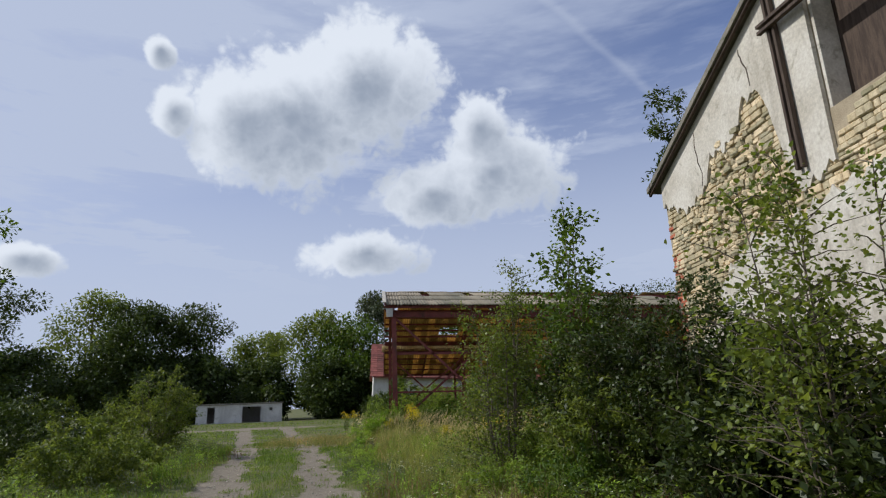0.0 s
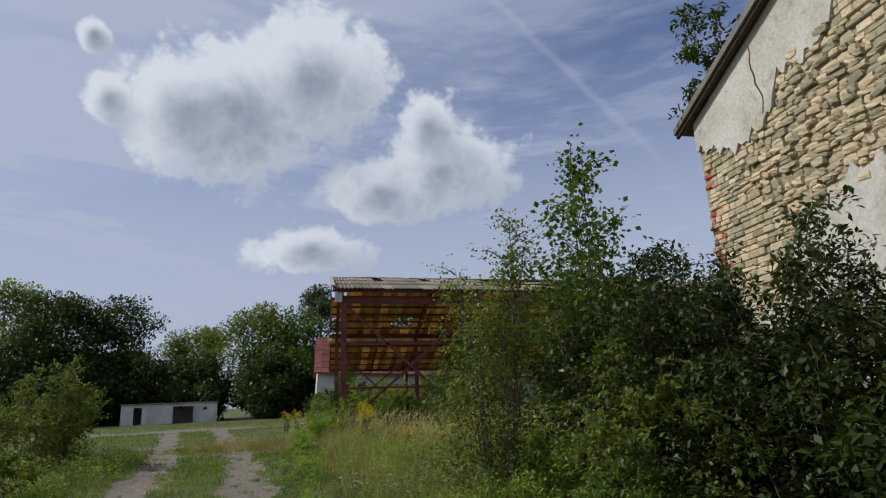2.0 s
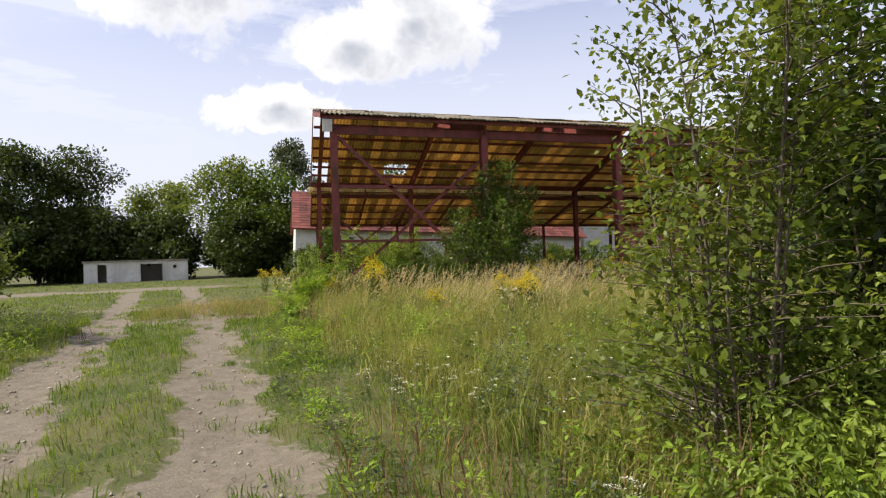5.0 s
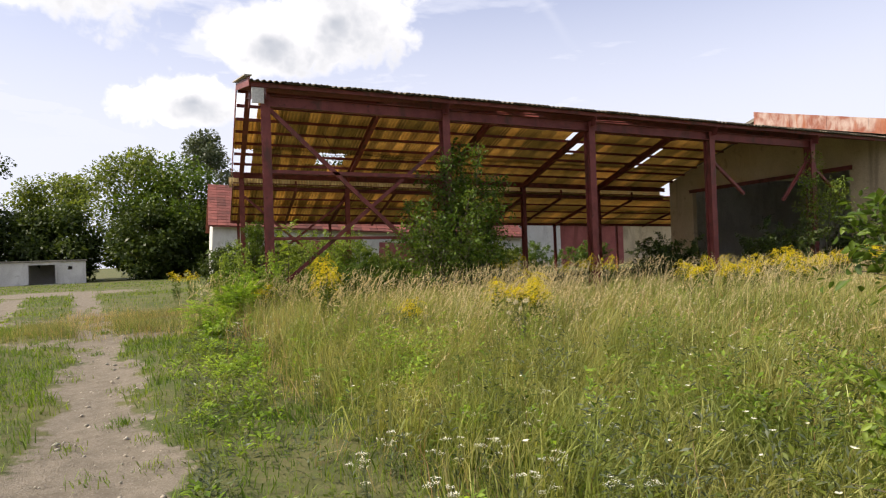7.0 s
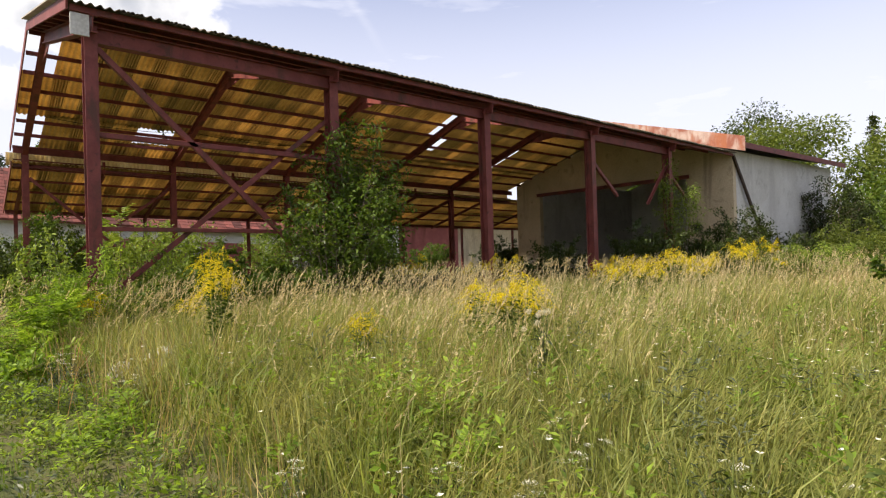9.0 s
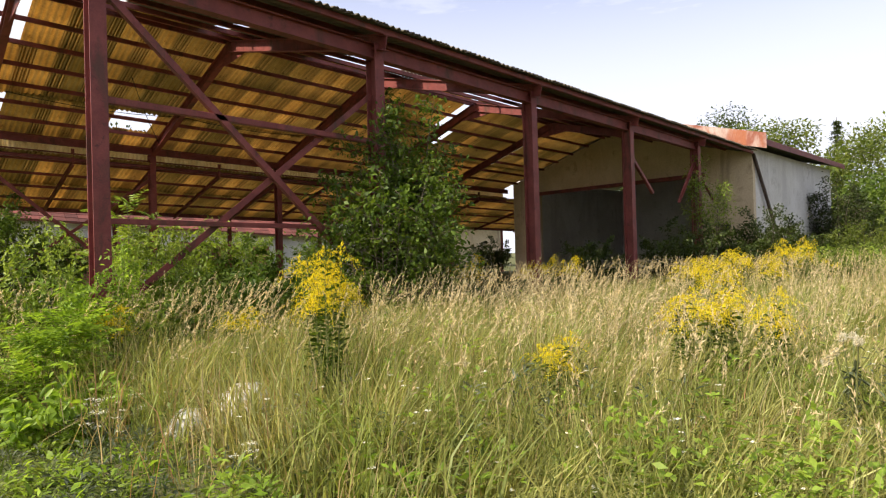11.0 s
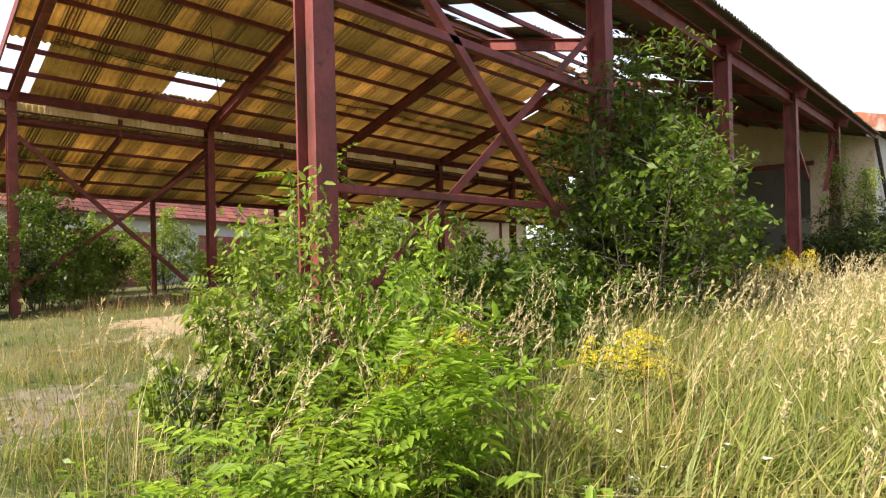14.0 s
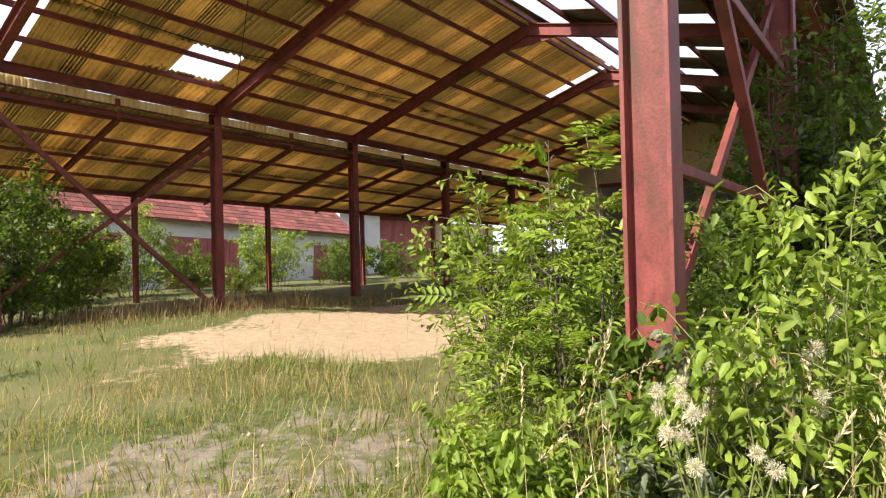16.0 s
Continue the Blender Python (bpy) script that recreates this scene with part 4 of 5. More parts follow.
def tree(name, x, y, height, spread, seed, mat, label, n=9000, size=0.32, crown_from=0.2, clumps=70, category="tree", fine=False, top=1.0, group="", trunk_r=None, z=None, clump_r=None):
    """A tapered trunk with limbs that end in clumps of leaves; the outline is uneven, with gaps."""
    rng = np.random.default_rng(seed)
    base = float(gz(x, y)) - 0.1 if z is None else z
    ob = thing(name, label, category, pose(x, y, base), group)
    verts, faces = [], []
    r0 = trunk_r or height * 0.018
    k = np.linspace(0, 1, 7)
    bend = rng.normal(0, 0.02 * height, 2)
    trunk = np.stack([bend[0] * k * k, bend[1] * k * k, k * height * 0.9], -1)
    tube(verts, faces, trunk, r0 * (1 - 0.88 * k), 7)
    centres = []
    for i in range(clumps):
        u = rng.random()
        h = crown_from + (0.97 - crown_from) * u
        prof = np.sin(np.pi * np.clip((h - crown_from) / (1.06 - crown_from), 0, 1) ** 0.75) ** 0.8 * (0.75 + 0.45 * rng.random())
        a = rng.uniform(0, 2 * np.pi)
        rad = spread * prof * np.sqrt(rng.uniform(0.12, 1.0)) * (1 + 0.22 * np.sin(3 * a + seed) + 0.15 * np.sin(5 * a + h * 9))
        c = np.array([rad * np.cos(a), rad * np.sin(a), h * height * top])
        centres.append(c)
        if i < 26:
            s = np.interp(np.clip(h - 0.22, 0.05, 0.9), k * 0.9, np.arange(7))
            j = int(s)
            p = trunk[j] + (trunk[min(j + 1, 6)] - trunk[j]) * (s - j)
            mid = (p + c) / 2 + np.array([0, 0, 0.06 * height]) + rng.normal(0, 0.02 * height, 3)
            rr = r0 * (0.42 - 0.25 * h)
            tube(verts, faces, [p, mid, c], [rr, rr * 0.6, rr * 0.15], 4)
    wood = mesh_np("trunk", np.concatenate(verts), faces, BARK)
    shared("trunk", wood, ob, Matrix.Identity(4))
    centres = np.array(centres)
    cr = clump_r or 0.26 * spread * (70 / clumps) ** 0.33 * (1 + 0.0 * n)
    at, al, nr, sz = clump_leaves(rng, centres, cr * 1.15, n, size)
    shared("crown", leaves_mesh("crown", at, al, nr, sz, mat, 0.6, fine), ob, Matrix.Identity(4))
    return ob


def bush(name, x, y, height, spread, seed, mat, label, n=5000, size=0.09, stems=14, category="bush", width=0.5, depth=None, group="", pinnate=False, lean=(0, 0), low=0.10, z=None):
    """Many stems from the ground with leaves all along; pinnate: leaflets in pairs on a stalk."""
    n = int(n * 0.88)
    rng = np.random.default_rng(seed)
    depth = depth or spread
    ob = thing(name, label, category, pose(x, y, float(gz(x, y)) - 0.05 if z is None else z), group)
    verts, faces, base, way, tips = [], [], [], [], []
    for i in range(stems):
        a = rng.uniform(0, 2 * np.pi)
        rr = np.sqrt(rng.random())
        h = height * rng.uniform(0.55, 1.0) * (1 - 0.35 * rr * rr)
        p0 = np.array([0.35 * spread * rr * np.cos(a), 0.35 * depth * rr * np.sin(a), 0])
        p3 = np.array([spread * rr * np.cos(a) + lean[0] * h, depth * rr * np.sin(a) + lean[1] * h, h])
        k = np.linspace(0, 1, 6)[:, None]
        mid = np.array([p0[0] * 0.6 + p3[0] * 0.4, p0[1] * 0.6 + p3[1] * 0.4, h * 0.65]) + rng.normal(0, 0.04 * height, 3)
        pts = (1 - k) ** 2 * p0 + 2 * k * (1 - k) * mid + k * k * p3
        r = 0.005 + 0.0042 * h if height > 2.2 else 0.003 + 0.0032 * h
        tube(verts, faces, pts, r * (1 - 0.85 * k[:, 0]), 4)
        m = 5 + int(h * 5)
        for t in np.linspace(low, 0.97, m):
            q = (1 - t) ** 2 * p0 + 2 * t * (1 - t) * mid + t * t * p3
            tw = rng.uniform(0, 2 * np.pi)
            ln = (0.30 + 0.22 * height * (1 - t)) * rng.uniform(0.5, 1.2) * min(1.0, spread)
            e = q + np.array([np.cos(tw) * ln, np.sin(tw) * ln, ln * rng.uniform(0.05, 0.6)])
            tube(verts, faces, [q, (q + e) / 2 + [0, 0, 0.04], e], [r * 0.4, r * 0.3, r * 0.1], 3)
            base.append(q)
            way.append(e - q)
        base.append(pts[-2])
        way.append(pts[-1] - pts[-2])
    tagged(shared("branchwork", mesh_np("branchwork", np.concatenate(verts), faces, BARK if height > 2.2 else STEM), ob, Matrix.Identity(4)), kind="stuff")
    base, way = np.array(base), np.array(way)
    if pinnate:
        per, pairs = 2, 5
        fronds = max(1, n // (pairs * 2 + 1))
        i = rng.integers(0, len(base), fronds)
        t = rng.uniform(0.15, 1.0, (fronds, 1))
        s = base[i] + way[i] * t
        d = unit(way[i] * 0.6 + rng.normal(size=(fronds, 3)) * np.array([0.8, 0.8, 0.35]) * np.linalg.norm(way[i], axis=1, keepdims=True))
        d[:, 2] += 0.15
        L = size * 3.4 * rng.uniform(0.7, 1.25, (fronds, 1))
        up = np.tile([0, 0, 1.0], (fronds, 1)) + rng.normal(size=(fronds, 3)) * 0.25
        sd = unit(np.cross(d, up))
        at, al, nr = [], [], []
        for j in range(pairs):
            u = 0.22 + 0.68 * j / (pairs - 1)
            p = s + d * L * u - np.array([0, 0, 0.10]) * L * u * u * 2
            for q in (-1, 1):
                at.append(p)
                al.append(d * 0.55 + sd * q - np.array([0, 0, 0.25]))
                nr.append(up)
        at.append(s + d * L * 0.92 - np.array([0, 0, 0.2]) * L)
        al.append(d - np.array([0, 0, 0.3]))
        nr.append(up)
        at, al, nr = np.concatenate(at), np.concatenate(al), np.concatenate(nr)
        sz = size * rng.uniform(0.75, 1.25, len(at))
        width = 0.38
    else:
        i = rng.integers(0, len(base), n)
        t = rng.random((n, 1)) ** 0.7
        at = base[i] + way[i] * t + rng.normal(size=(n, 3)) * 0.035 * max(1.0, height * 0.5)
        al = way[i] * 0.5 + rng.normal(size=(n, 3)) * np.linalg.norm(way[i], axis=1, keepdims=True) * 0.7
        al[:, 2] -= 0.1
        nr = np.array([0, 0, 1.0]) + rng.normal(size=(n, 3)) * 0.5
        sz = size * rng.uniform(0.55, 1.3, n)
    shared("foliage", leaves_mesh("foliage", at, al, nr, sz, mat, width, n < 8600 and y < 30), ob, Matrix.Identity(4))
    return ob


# bushes between barn and track, and round the shed
bush("elder_bush", 3.9, 9.6, 3.7, 1.55, 21, LEAF_DEEP, "dense dark green bush growing against the barn", 34000, 0.08, 46)
bush("elder_bush", 3.2, 8.6, 2.4, 1.0, 20, LEAF_OLIVE, "dense olive green bush growing before the barn", 20000, 0.07, 30)
bush("elder_bush", 4.1, 7.5, 3.3, 1.4, 22, LEAF_DEEP, "dense dark green bush growing against the barn", 36000, 0.078, 42)
bush("elder_bush", 3.9, 5.6, 2.5, 1.2, 23, LEAF_DEEP, "low dense dark green bush by the barn", 22000, 0.095, 30)
bush("elder_bush", 4.0, 3.6, 2.2, 1.2, 19, LEAF_DEEP, "low dense dark green bush by the barn", 10000, 0.095, 26)
bush("maple_sapling", 3.85, 11.0, 5.6, 1.05, 24, LEAF_MID, "young maple rising out of the bushes", 12000, 0.092, 17, "sapling", 0.8, low=0.08)
bush("thin_sapling", 2.2, 11.0, 4.7, 0.8, 25, LEAF_OLIVE, "thin sapling with small olive leaves", 12500, 0.062, 15, "sapling", 0.6, low=0.04)
bush("shrub", 2.9, 10.2, 1.4, 0.8, 111, LEAF_LIGHT, "light green undergrowth before the bushes", 6000, 0.06, 24)
bush("shrub", 1.9, 10.0, 0.9, 0.7, 112, LEAF_LIGHT, "light green undergrowth at the foot of the sapling", 4500, 0.055, 22)
bush("shrub", 3.1, 12.0, 1.3, 0.9, 113, LEAF_LIGHT, "light green undergrowth at the foot of the sapling", 5500, 0.06, 24)
bush("shrub", 2.6, 8.2, 1.1, 0.9, 114, LEAF_MID, "green undergrowth before the bushes", 5000, 0.06, 24)
bush("birch_sapling", 3.5, 4.3, 4.4, 0.9, 26, LEAF_OLIVE, "thin birch sapling with round leaves before the barn", 7000, 0.055, 12, "sapling", 0.85, low=0.25)
bush("birch_sapling", 4.9, 13.2, 3.4, 1.6, 29, LEAF_MID, "thin sapling with drooping branches", 3500, 0.09, 8, "sapling", 0.6, low=0.5)
bush("hazel_bush", 6.5, 12.5, 2.6, 1.7, 27, LEAF_MID, "green bush at the barn's corner", 9000, 0.10, 24)
bush("hazel_bush", 9.5, 14.5, 2.3, 1.8, 28, LEAF_MID, "green bush behind the barn", 8000, 0.10, 22)
bush("ash_bush", 4.5, 23.75, 3.5, 1.4, 31, LEAF_MID, "leafy bush grown up before the shed front", 13000, 0.095, 34)
bush("ash_bush", 5.2, 24.0, 5.0, 0.95, 36, LEAF_MID, "tall leafy bush grown up through the shed front", 8500, 0.10, 18, low=0.25)
bush("roof_sapling", 6.0, 10.2, 2.6, 0.75, 95, LEAF_DARK, "sapling rooted on the edge of the barn roof", 2600, 0.09, 7, "sapling", z=5.45)
bush("elder_bush", 20.9, 23.2, 3.1, 1.2, 115, LEAF_DARK, "dark green bush at the corner of the hall", 8000, 0.10, 22)
bush("elder_bush", 27.0, 21.6, 2.6, 1.5, 116, LEAF_OLIVE, "olive green bush before the white hall", 7000, 0.11, 20)
bush("elder_bush", 29.6, 22.9, 4.7, 1.5, 121, LEAF_DEEP, "tall dark bush against the end of the hall", 9000, 0.12, 24)
bush("elder_bush", 25.6, 23.0, 2.3, 1.1, 122, LEAF_DARK, "dark bush growing along the white hall", 6000, 0.10, 20)
bush("climbing_plant", 18.1, 24.0, 5.7, 0.5, 96, LEAF_LIGHT, "plant climbing a post up to the shed eave", 2600, 0.09, 8, "climber", low=0.5)
bush("ash_sapling", 1.25, 24.5, 1.9, 0.7, 32, LEAF_LIGHT, "light green sapling beside the corner post", 3200, 0.07, 15, "sapling")
bush("ash_sapling", 0.55, 25.2, 1.55, 0.5, 33, LEAF_LIGHT, "light green ash sapling beside the corner post", 1500, 0.075, 9, "sapling", pinnate=True)
bush("ash_sapling", 2.6, 24.9, 1.8, 0.9, 34, LEAF_MID, "green sapling under the shed edge", 4200, 0.09, 16, "sapling")
bush("ash_sapling", 0.85, 24.9, 2.7, 0.3, 35, LEAF_LIGHT, "slim ash sapling climbing behind the corner post", 1500, 0.085, 4, "sapling", pinnate=True)
bush("elder_bush", 16.0, 23.9, 2.4, 1.3, 37, LEAF_DARK, "dark green bush before the end wall", 8000, 0.10, 22)
bush("elder_bush", 19.4, 23.6, 2.6, 1.5, 38, LEAF_DARK, "dark green bush before the end wall", 9000, 0.10, 24)
bush("elder_bush", 13.2, 25.6, 1.9, 1.3, 39, LEAF_DARK, "dark green bush inside the shed", 6000, 0.10, 18)
bush("elder_bush", 31.5, 22.4, 4.0, 2.2, 40, LEAF_DARK, "large dark bush against the white hall", 8000, 0.15, 24)
bush("elder_bush", 35.5, 21.0, 4.4, 2.6, 41, LEAF_MID, "large green bush beyond the white hall", 8000, 0.16, 24)
bush("elder_bush", 1.0, 36.9, 3.6, 1.8, 42, LEAF_MID, "green bush beneath the lean-to", 12000, 0.10, 22)
bush("elder_bush", 2.6, 38.6, 2.3, 1.4, 17, LEAF_MID, "green bush beneath the lean-to", 6500, 0.10, 20)
bush("elder_bush", -0.2, 36.4, 2.2, 1.3, 43, LEAF_DARK, "dark green bush beneath the lean-to", 7000, 0.10, 20)
bush("robinia_bush", 6.2, 43.2, 3.4, 1.6, 44, LEAF_LIGHT, "light green bush behind the shed", 7000, 0.12, 18)
bush("robinia_bush", 3.4, 42.2, 3.0, 1.7, 15, LEAF_LIGHT, "light green bush behind the shed", 7000, 0.12, 18)
bush("robinia_bush", 8.7, 44.5, 2.3, 1.2, 16, LEAF_OLIVE, "olive green bush behind the shed", 6000, 0.12, 16)
bush("elder_bush", 0.6, 41.8, 2.9, 1.7, 14, LEAF_MID, "green bush behind the shed", 9000, 0.12, 22)
bush("elder_bush", 16.5, 44.6, 2.4, 1.6, 13, LEAF_OLIVE, "olive green bush behind the shed", 7000, 0.12, 18)
bush("elder_bush", 21.5, 42.0, 2.2, 1.7, 12, LEAF_MID, "green bush behind the shed", 7000, 0.12, 18)
bush("elder_bush", 24.5, 39.5, 2.4, 1.8, 11, LEAF_DARK, "green bush behind the hall", 7000, 0.12, 18)
bush("robinia_bush", 11.6, 43.2, 3.2, 1.5, 45, LEAF_LIGHT, "light green bush behind the shed", 6500, 0.12, 18)
bush("elder_bush", 14.4, 42.5, 2.4, 1.9, 46, LEAF_MID, "green bush behind the shed", 6000, 0.11, 18)
bush("elder_bush", 8.6, 41.2, 1.3, 1.2, 47, LEAF_OLIVE, "low bush behind the shed", 4000, 0.09, 14)
bush("elder_bush", 18.5, 43.0, 2.0, 1.8, 48, LEAF_MID, "green bush behind the shed", 6000, 0.12, 18)
bush("shrub", -0.25, 24.8, 1.0, 0.4, 49, LEAF_LIGHT, "light green shrub at the shed corner", 2500, 0.07, 14)
bush("ash_bush", 2.1, 26.2, 2.6, 1.05, 50, LEAF_LIGHT, "light green bush under the shed edge", 6000, 0.085, 26)
bush("shrub", -0.27, 22.38, 1.28, 0.42, 56, LEAF_FRESH, "tall fresh green leafy weed beside the track", 2600, 0.072, 12, pinnate=True)
bush("shrub", -0.75, 22.75, 0.9, 0.5, 57, LEAF_FRESH, "low fresh green leafy weed beside the track", 2200, 0.065, 12, pinnate=True)
bush("shrub", -0.35, 21.3, 0.6, 0.5, 97, LEAF_FRESH, "low fresh green leafy weed in the verge", 1300, 0.09, 12)
bush("shrub", 0.25, 23.2, 1.9, 0.5, 98, LEAF_FRESH, "tall fresh green weed by the corner post", 4600, 0.055, 18)
bush("shrub", -0.2, 23.45, 1.95, 0.55, 58, LEAF_LIGHT, "tall leafy light green shrub by the corner post", 4200, 0.06, 18)
bush("shrub", -0.1, 23.9, 1.3, 0.35, 59, LEAF_GREY, "grey-green leafy weed by the corner post", 1500, 0.075, 10)
bush("shrub", 1.2, 23.3, 1.1, 0.6, 60, LEAF_MID, "leafy weed before the shed", 2600, 0.085, 14)
bush("shrub", 2.2, 23.6, 1.4, 0.8, 30, LEAF_MID, "leafy bush before the shed", 4500, 0.09, 18)
bush("shrub", 3.2, 24.2, 1.6, 0.8, 18, LEAF_MID, "leafy bush before the shed", 4500, 0.09, 18)
bush("shrub", 0.02, 24.12, 1.35, 0.34, 99, LEAF_MID, "leafy weed standing against the corner post", 1700, 0.085, 12)
for x, y, h, r, seed, mat, tone in ((17.2, 20.7, 1.5, 1.2, 117, LEAF_OLIVE, "olive green"), (19.6, 20.4, 1.8, 1.4, 118, LEAF_LIGHT, "light green"), (22.2, 20.0, 1.9, 1.5, 119, LEAF_OLIVE, "olive green"), (25.0, 19.3, 1.9, 1.6, 120, LEAF_LIGHT, "light green")):
    bush("shrub", x, y, h, r, seed, mat, tone + " shrub rising out of the meadow", 5500, 0.085, 22)
# the left side of the track
bush("elder_bush", -7.4, 21.0, 3.1, 1.6, 51, LEAF_OLIVE, "rounded green bush beside the track", 9000, 0.10, 26)
bush("elder_bush", -6.3, 14.5, 1.7, 1.5, 52, LEAF_OLIVE, "rounded green bush beside the track", 9000, 0.09, 26)
bush("elder_bush", -9.5, 17.0, 2.2, 2.0, 53, LEAF_DARK, "dark bush beside the track", 9000, 0.11, 24)
bush("elder_bush", -11.5, 25.0, 2.5, 2.2, 54, LEAF_OLIVE, "rounded bush beside the track", 8000, 0.12, 22)
bush("elder_bush", -5.6, 8.5, 1.3, 1.1, 55, LEAF_MID, "low bush beside the track", 6000, 0.08, 20)

# trees in the distance
FAR = "distant leafy trees beyond the yard"
TREES = [
    (-40, 88, 18, 7.0, 61, LEAF_OLIVE), (-33, 84, 17, 5.5, 62, LEAF_DARK), (-27, 90, 16.5, 6.0, 63, LEAF_DARK), (-30.5, 88, 16, 6.0, 64, LEAF_DARK),
    (-18.5, 98, 13.2, 6.0, 65, LEAF_OLIVE), (-9, 90, 15.4, 6.2, 66, LEAF_OLIVE), (-4, 88, 14, 6.0, 67, LEAF_MID), (-1.0, 98, 19.5, 4.6, 68, LEAF_GREY),
    (-48, 75, 19, 7.0, 69, LEAF_DARK), (10, 92, 16, 7, 70, LEAF_MID), (20, 95, 17, 8, 71, LEAF_DARK), (32, 95, 16, 8, 72, LEAF_MID), (44, 88, 18, 8, 73, LEAF_DARK),
    (-16, 86, 8, 5.0, 74, LEAF_DARK), (-24, 86, 9, 5.5, 75, LEAF_DARK), (-7, 84, 8, 5.5, 76, LEAF_DARK), (0, 84, 8, 5, 77, LEAF_DARK), (-33, 80, 9, 5.5, 78, LEAF_DARK), (-42, 76, 9, 6, 79, LEAF_DARK), (-52, 88, 10, 6, 101, LEAF_MID), (-60, 80, 14, 7, 102, LEAF_MID), (-52, 62, 9, 6, 103, LEAF_DARK), (-30, 94, 9, 6, 104, LEAF_DARK),
    (52, 44, 10.5, 6.5, 80, LEAF_MID), (60, 36, 12.5, 7, 81, LEAF_OLIVE), (66, 27, 12, 7.5, 82, LEAF_OLIVE), (58, 50, 12, 6, 83, LEAF_DARK), (72, 44, 17, 8, 84, LEAF_DARK), (80, 20, 18, 9, 85, LEAF_OLIVE), (48, 22, 6.6, 5, 86, LEAF_MID), (44, 15, 6, 5, 87, LEAF_MID),
]
for x, y, h, s, seed, mat in TREES:
    tree("tree", x, y, h, s, seed, mat, "leafy broad-crowned tree beyond the yard", 11000 if x < 40 else 15000, 0.43 if x < 40 else 0.31, 0.12 if h > 10 else 0.05, 80, group="trees beyond the yard")
tree("tree", -22.3, 28.5, 13.0, 4.6, 90, LEAF_MID, "slender leafy tree beside the track", 12000, 0.22, 0.25, 70)


def spruce(x, y, h, seed):
    rng = np.random.default_rng(seed)
    ob = thing("spruce", "dark spruce above the distant wood", "tree", pose(x, y, 0), "distant spruces")
    verts, faces, at, al = [], [], [], []
    tube(verts, faces, [(0, 0, 0), (0, 0, h * 0.6), (0, 0, h)], [0.22, 0.12, 0.02], 6)
    for z in np.arange(h * 0.15, h * 0.98, 0.5):
        r = (h - z) * 0.22 + 0.15
        for a in rng.uniform(0, 2 * np.pi, 9):
            tip = np.array([np.cos(a) * r, np.sin(a) * r, z - 0.25 * r])
            tube(verts, faces, [(0, 0, z), tip], [0.04, 0.01], 3)
            t = rng.random((22, 1))
            at.append(np.array([0, 0, z]) * (1 - t) + tip * t + rng.normal(0, 0.06, (22, 3)))
            al.append(np.tile(tip - [0, 0, z], (22, 1)) * 0.5 + rng.normal(0, 0.5, (22, 3)))
    shared("trunk", mesh_np("trunk", np.concatenate(verts), faces, BARK), ob, Matrix.Identity(4))
    at, al = np.concatenate(at), np.concatenate(al)
    shared("crown", leaves_mesh("crown", at, al, np.tile([0, 0, 1.0], (len(at), 1)), np.full(len(at), 0.32), LEAF_DARK, 0.3, False), ob, Matrix.Identity(4))


for i, (x, y, h) in enumerate([(75, 33, 15.5), (79, 28, 14), (70, 56, 13)]):
    spruce(x, y, h, 200 + i)


# ---- grass ----
def patchy(x, y, s=0.55, o=0.0):
    x, y = np.asarray(x), np.asarray(y)
    return 0.5 + 0.25 * (np.sin(x * s * 2.3 + o) * np.sin(y * s * 1.9 + 1.7 * o) + np.sin(x * s * 5.1 + y * s * 3.7 + o) * 0.6 + np.sin(y * s * 6.3 - x * s * 2.1) * 0.4)


def blades(name, x, y, height, width, lean, mat, label, seed, z0=None):
    """Bent pointed blades."""
    rng = np.random.default_rng(seed)
    n = len(x)
    z = gz(x, y) if z0 is None else z0
    base = np.stack([x, y, z - 0.03], -1)
    a = rng.uniform(0, 2 * np.pi, n)
    side = np.stack([np.cos(a), np.sin(a), np.zeros(n)], -1)
    # tufts lie over the same way as their neighbours
    b = 5.0 * patchy(x, y, 1.1, 0.7) + 3.0 * patchy(x, y, 2.9, 2.2) + rng.normal(0, 0.95, n)
    r = np.clip(lean * rng.uniform(0.15, 1.75, n), 0, 0.93)
    off = np.stack([np.cos(b), np.sin(b), np.zeros(n)], -1) * (r * height)[:, None]
    off += np.array([0.10, -0.03, 0]) * height[:, None]
    w = (width * rng.uniform(0.6, 1.4, n))[:, None]
    up = np.array([0, 0, 1.0]) * height[:, None]
    mid = base + up * (0.62 - 0.12 * r[:, None]) + off * 0.30
    tip = base + up * np.sqrt(1.0 - r * r)[:, None] + off
    v = np.stack([base - side * w, base + side * w, mid + side * w * 0.8, mid - side * w * 0.8, tip], 1).reshape(-1, 3)
    i = np.arange(n)[:, None] * 5
    f = np.concatenate([i + np.array([[0, 1, 2]]), i + np.array([[0, 2, 3]]), i + np.array([[3, 2, 4]])])
    ob = new(name, mesh_np(name, v, f, mat))
    return tagged(ob, label, "grass", kind="stuff"), tip


def meadow_mask(x, y):
    """Where the tall meadow stands: between the track and the shed, up to its front, and along the barn."""
    edge = np.interp(y, [-5, 4, 8, 12, 16, 20, 23, 24.5], [2.6, 2.4, 1.7, 1.3, 0.6, 0.2, -0.1, 0.3])
    m = smooth(x, edge - 0.5, edge + 0.5) * smooth(y, 25.0, 24.2)
    barn = (x > BX - 0.1) & (x < BX + 12) & (y > -2.7) & (y < 10.6)
    m = m * (1 - 0.72 * smooth(np.hypot((x - 0.36) / 0.42, (y - 20.3) / 0.42), 1.2, 0.6))
    return np.where(barn, 0, m)


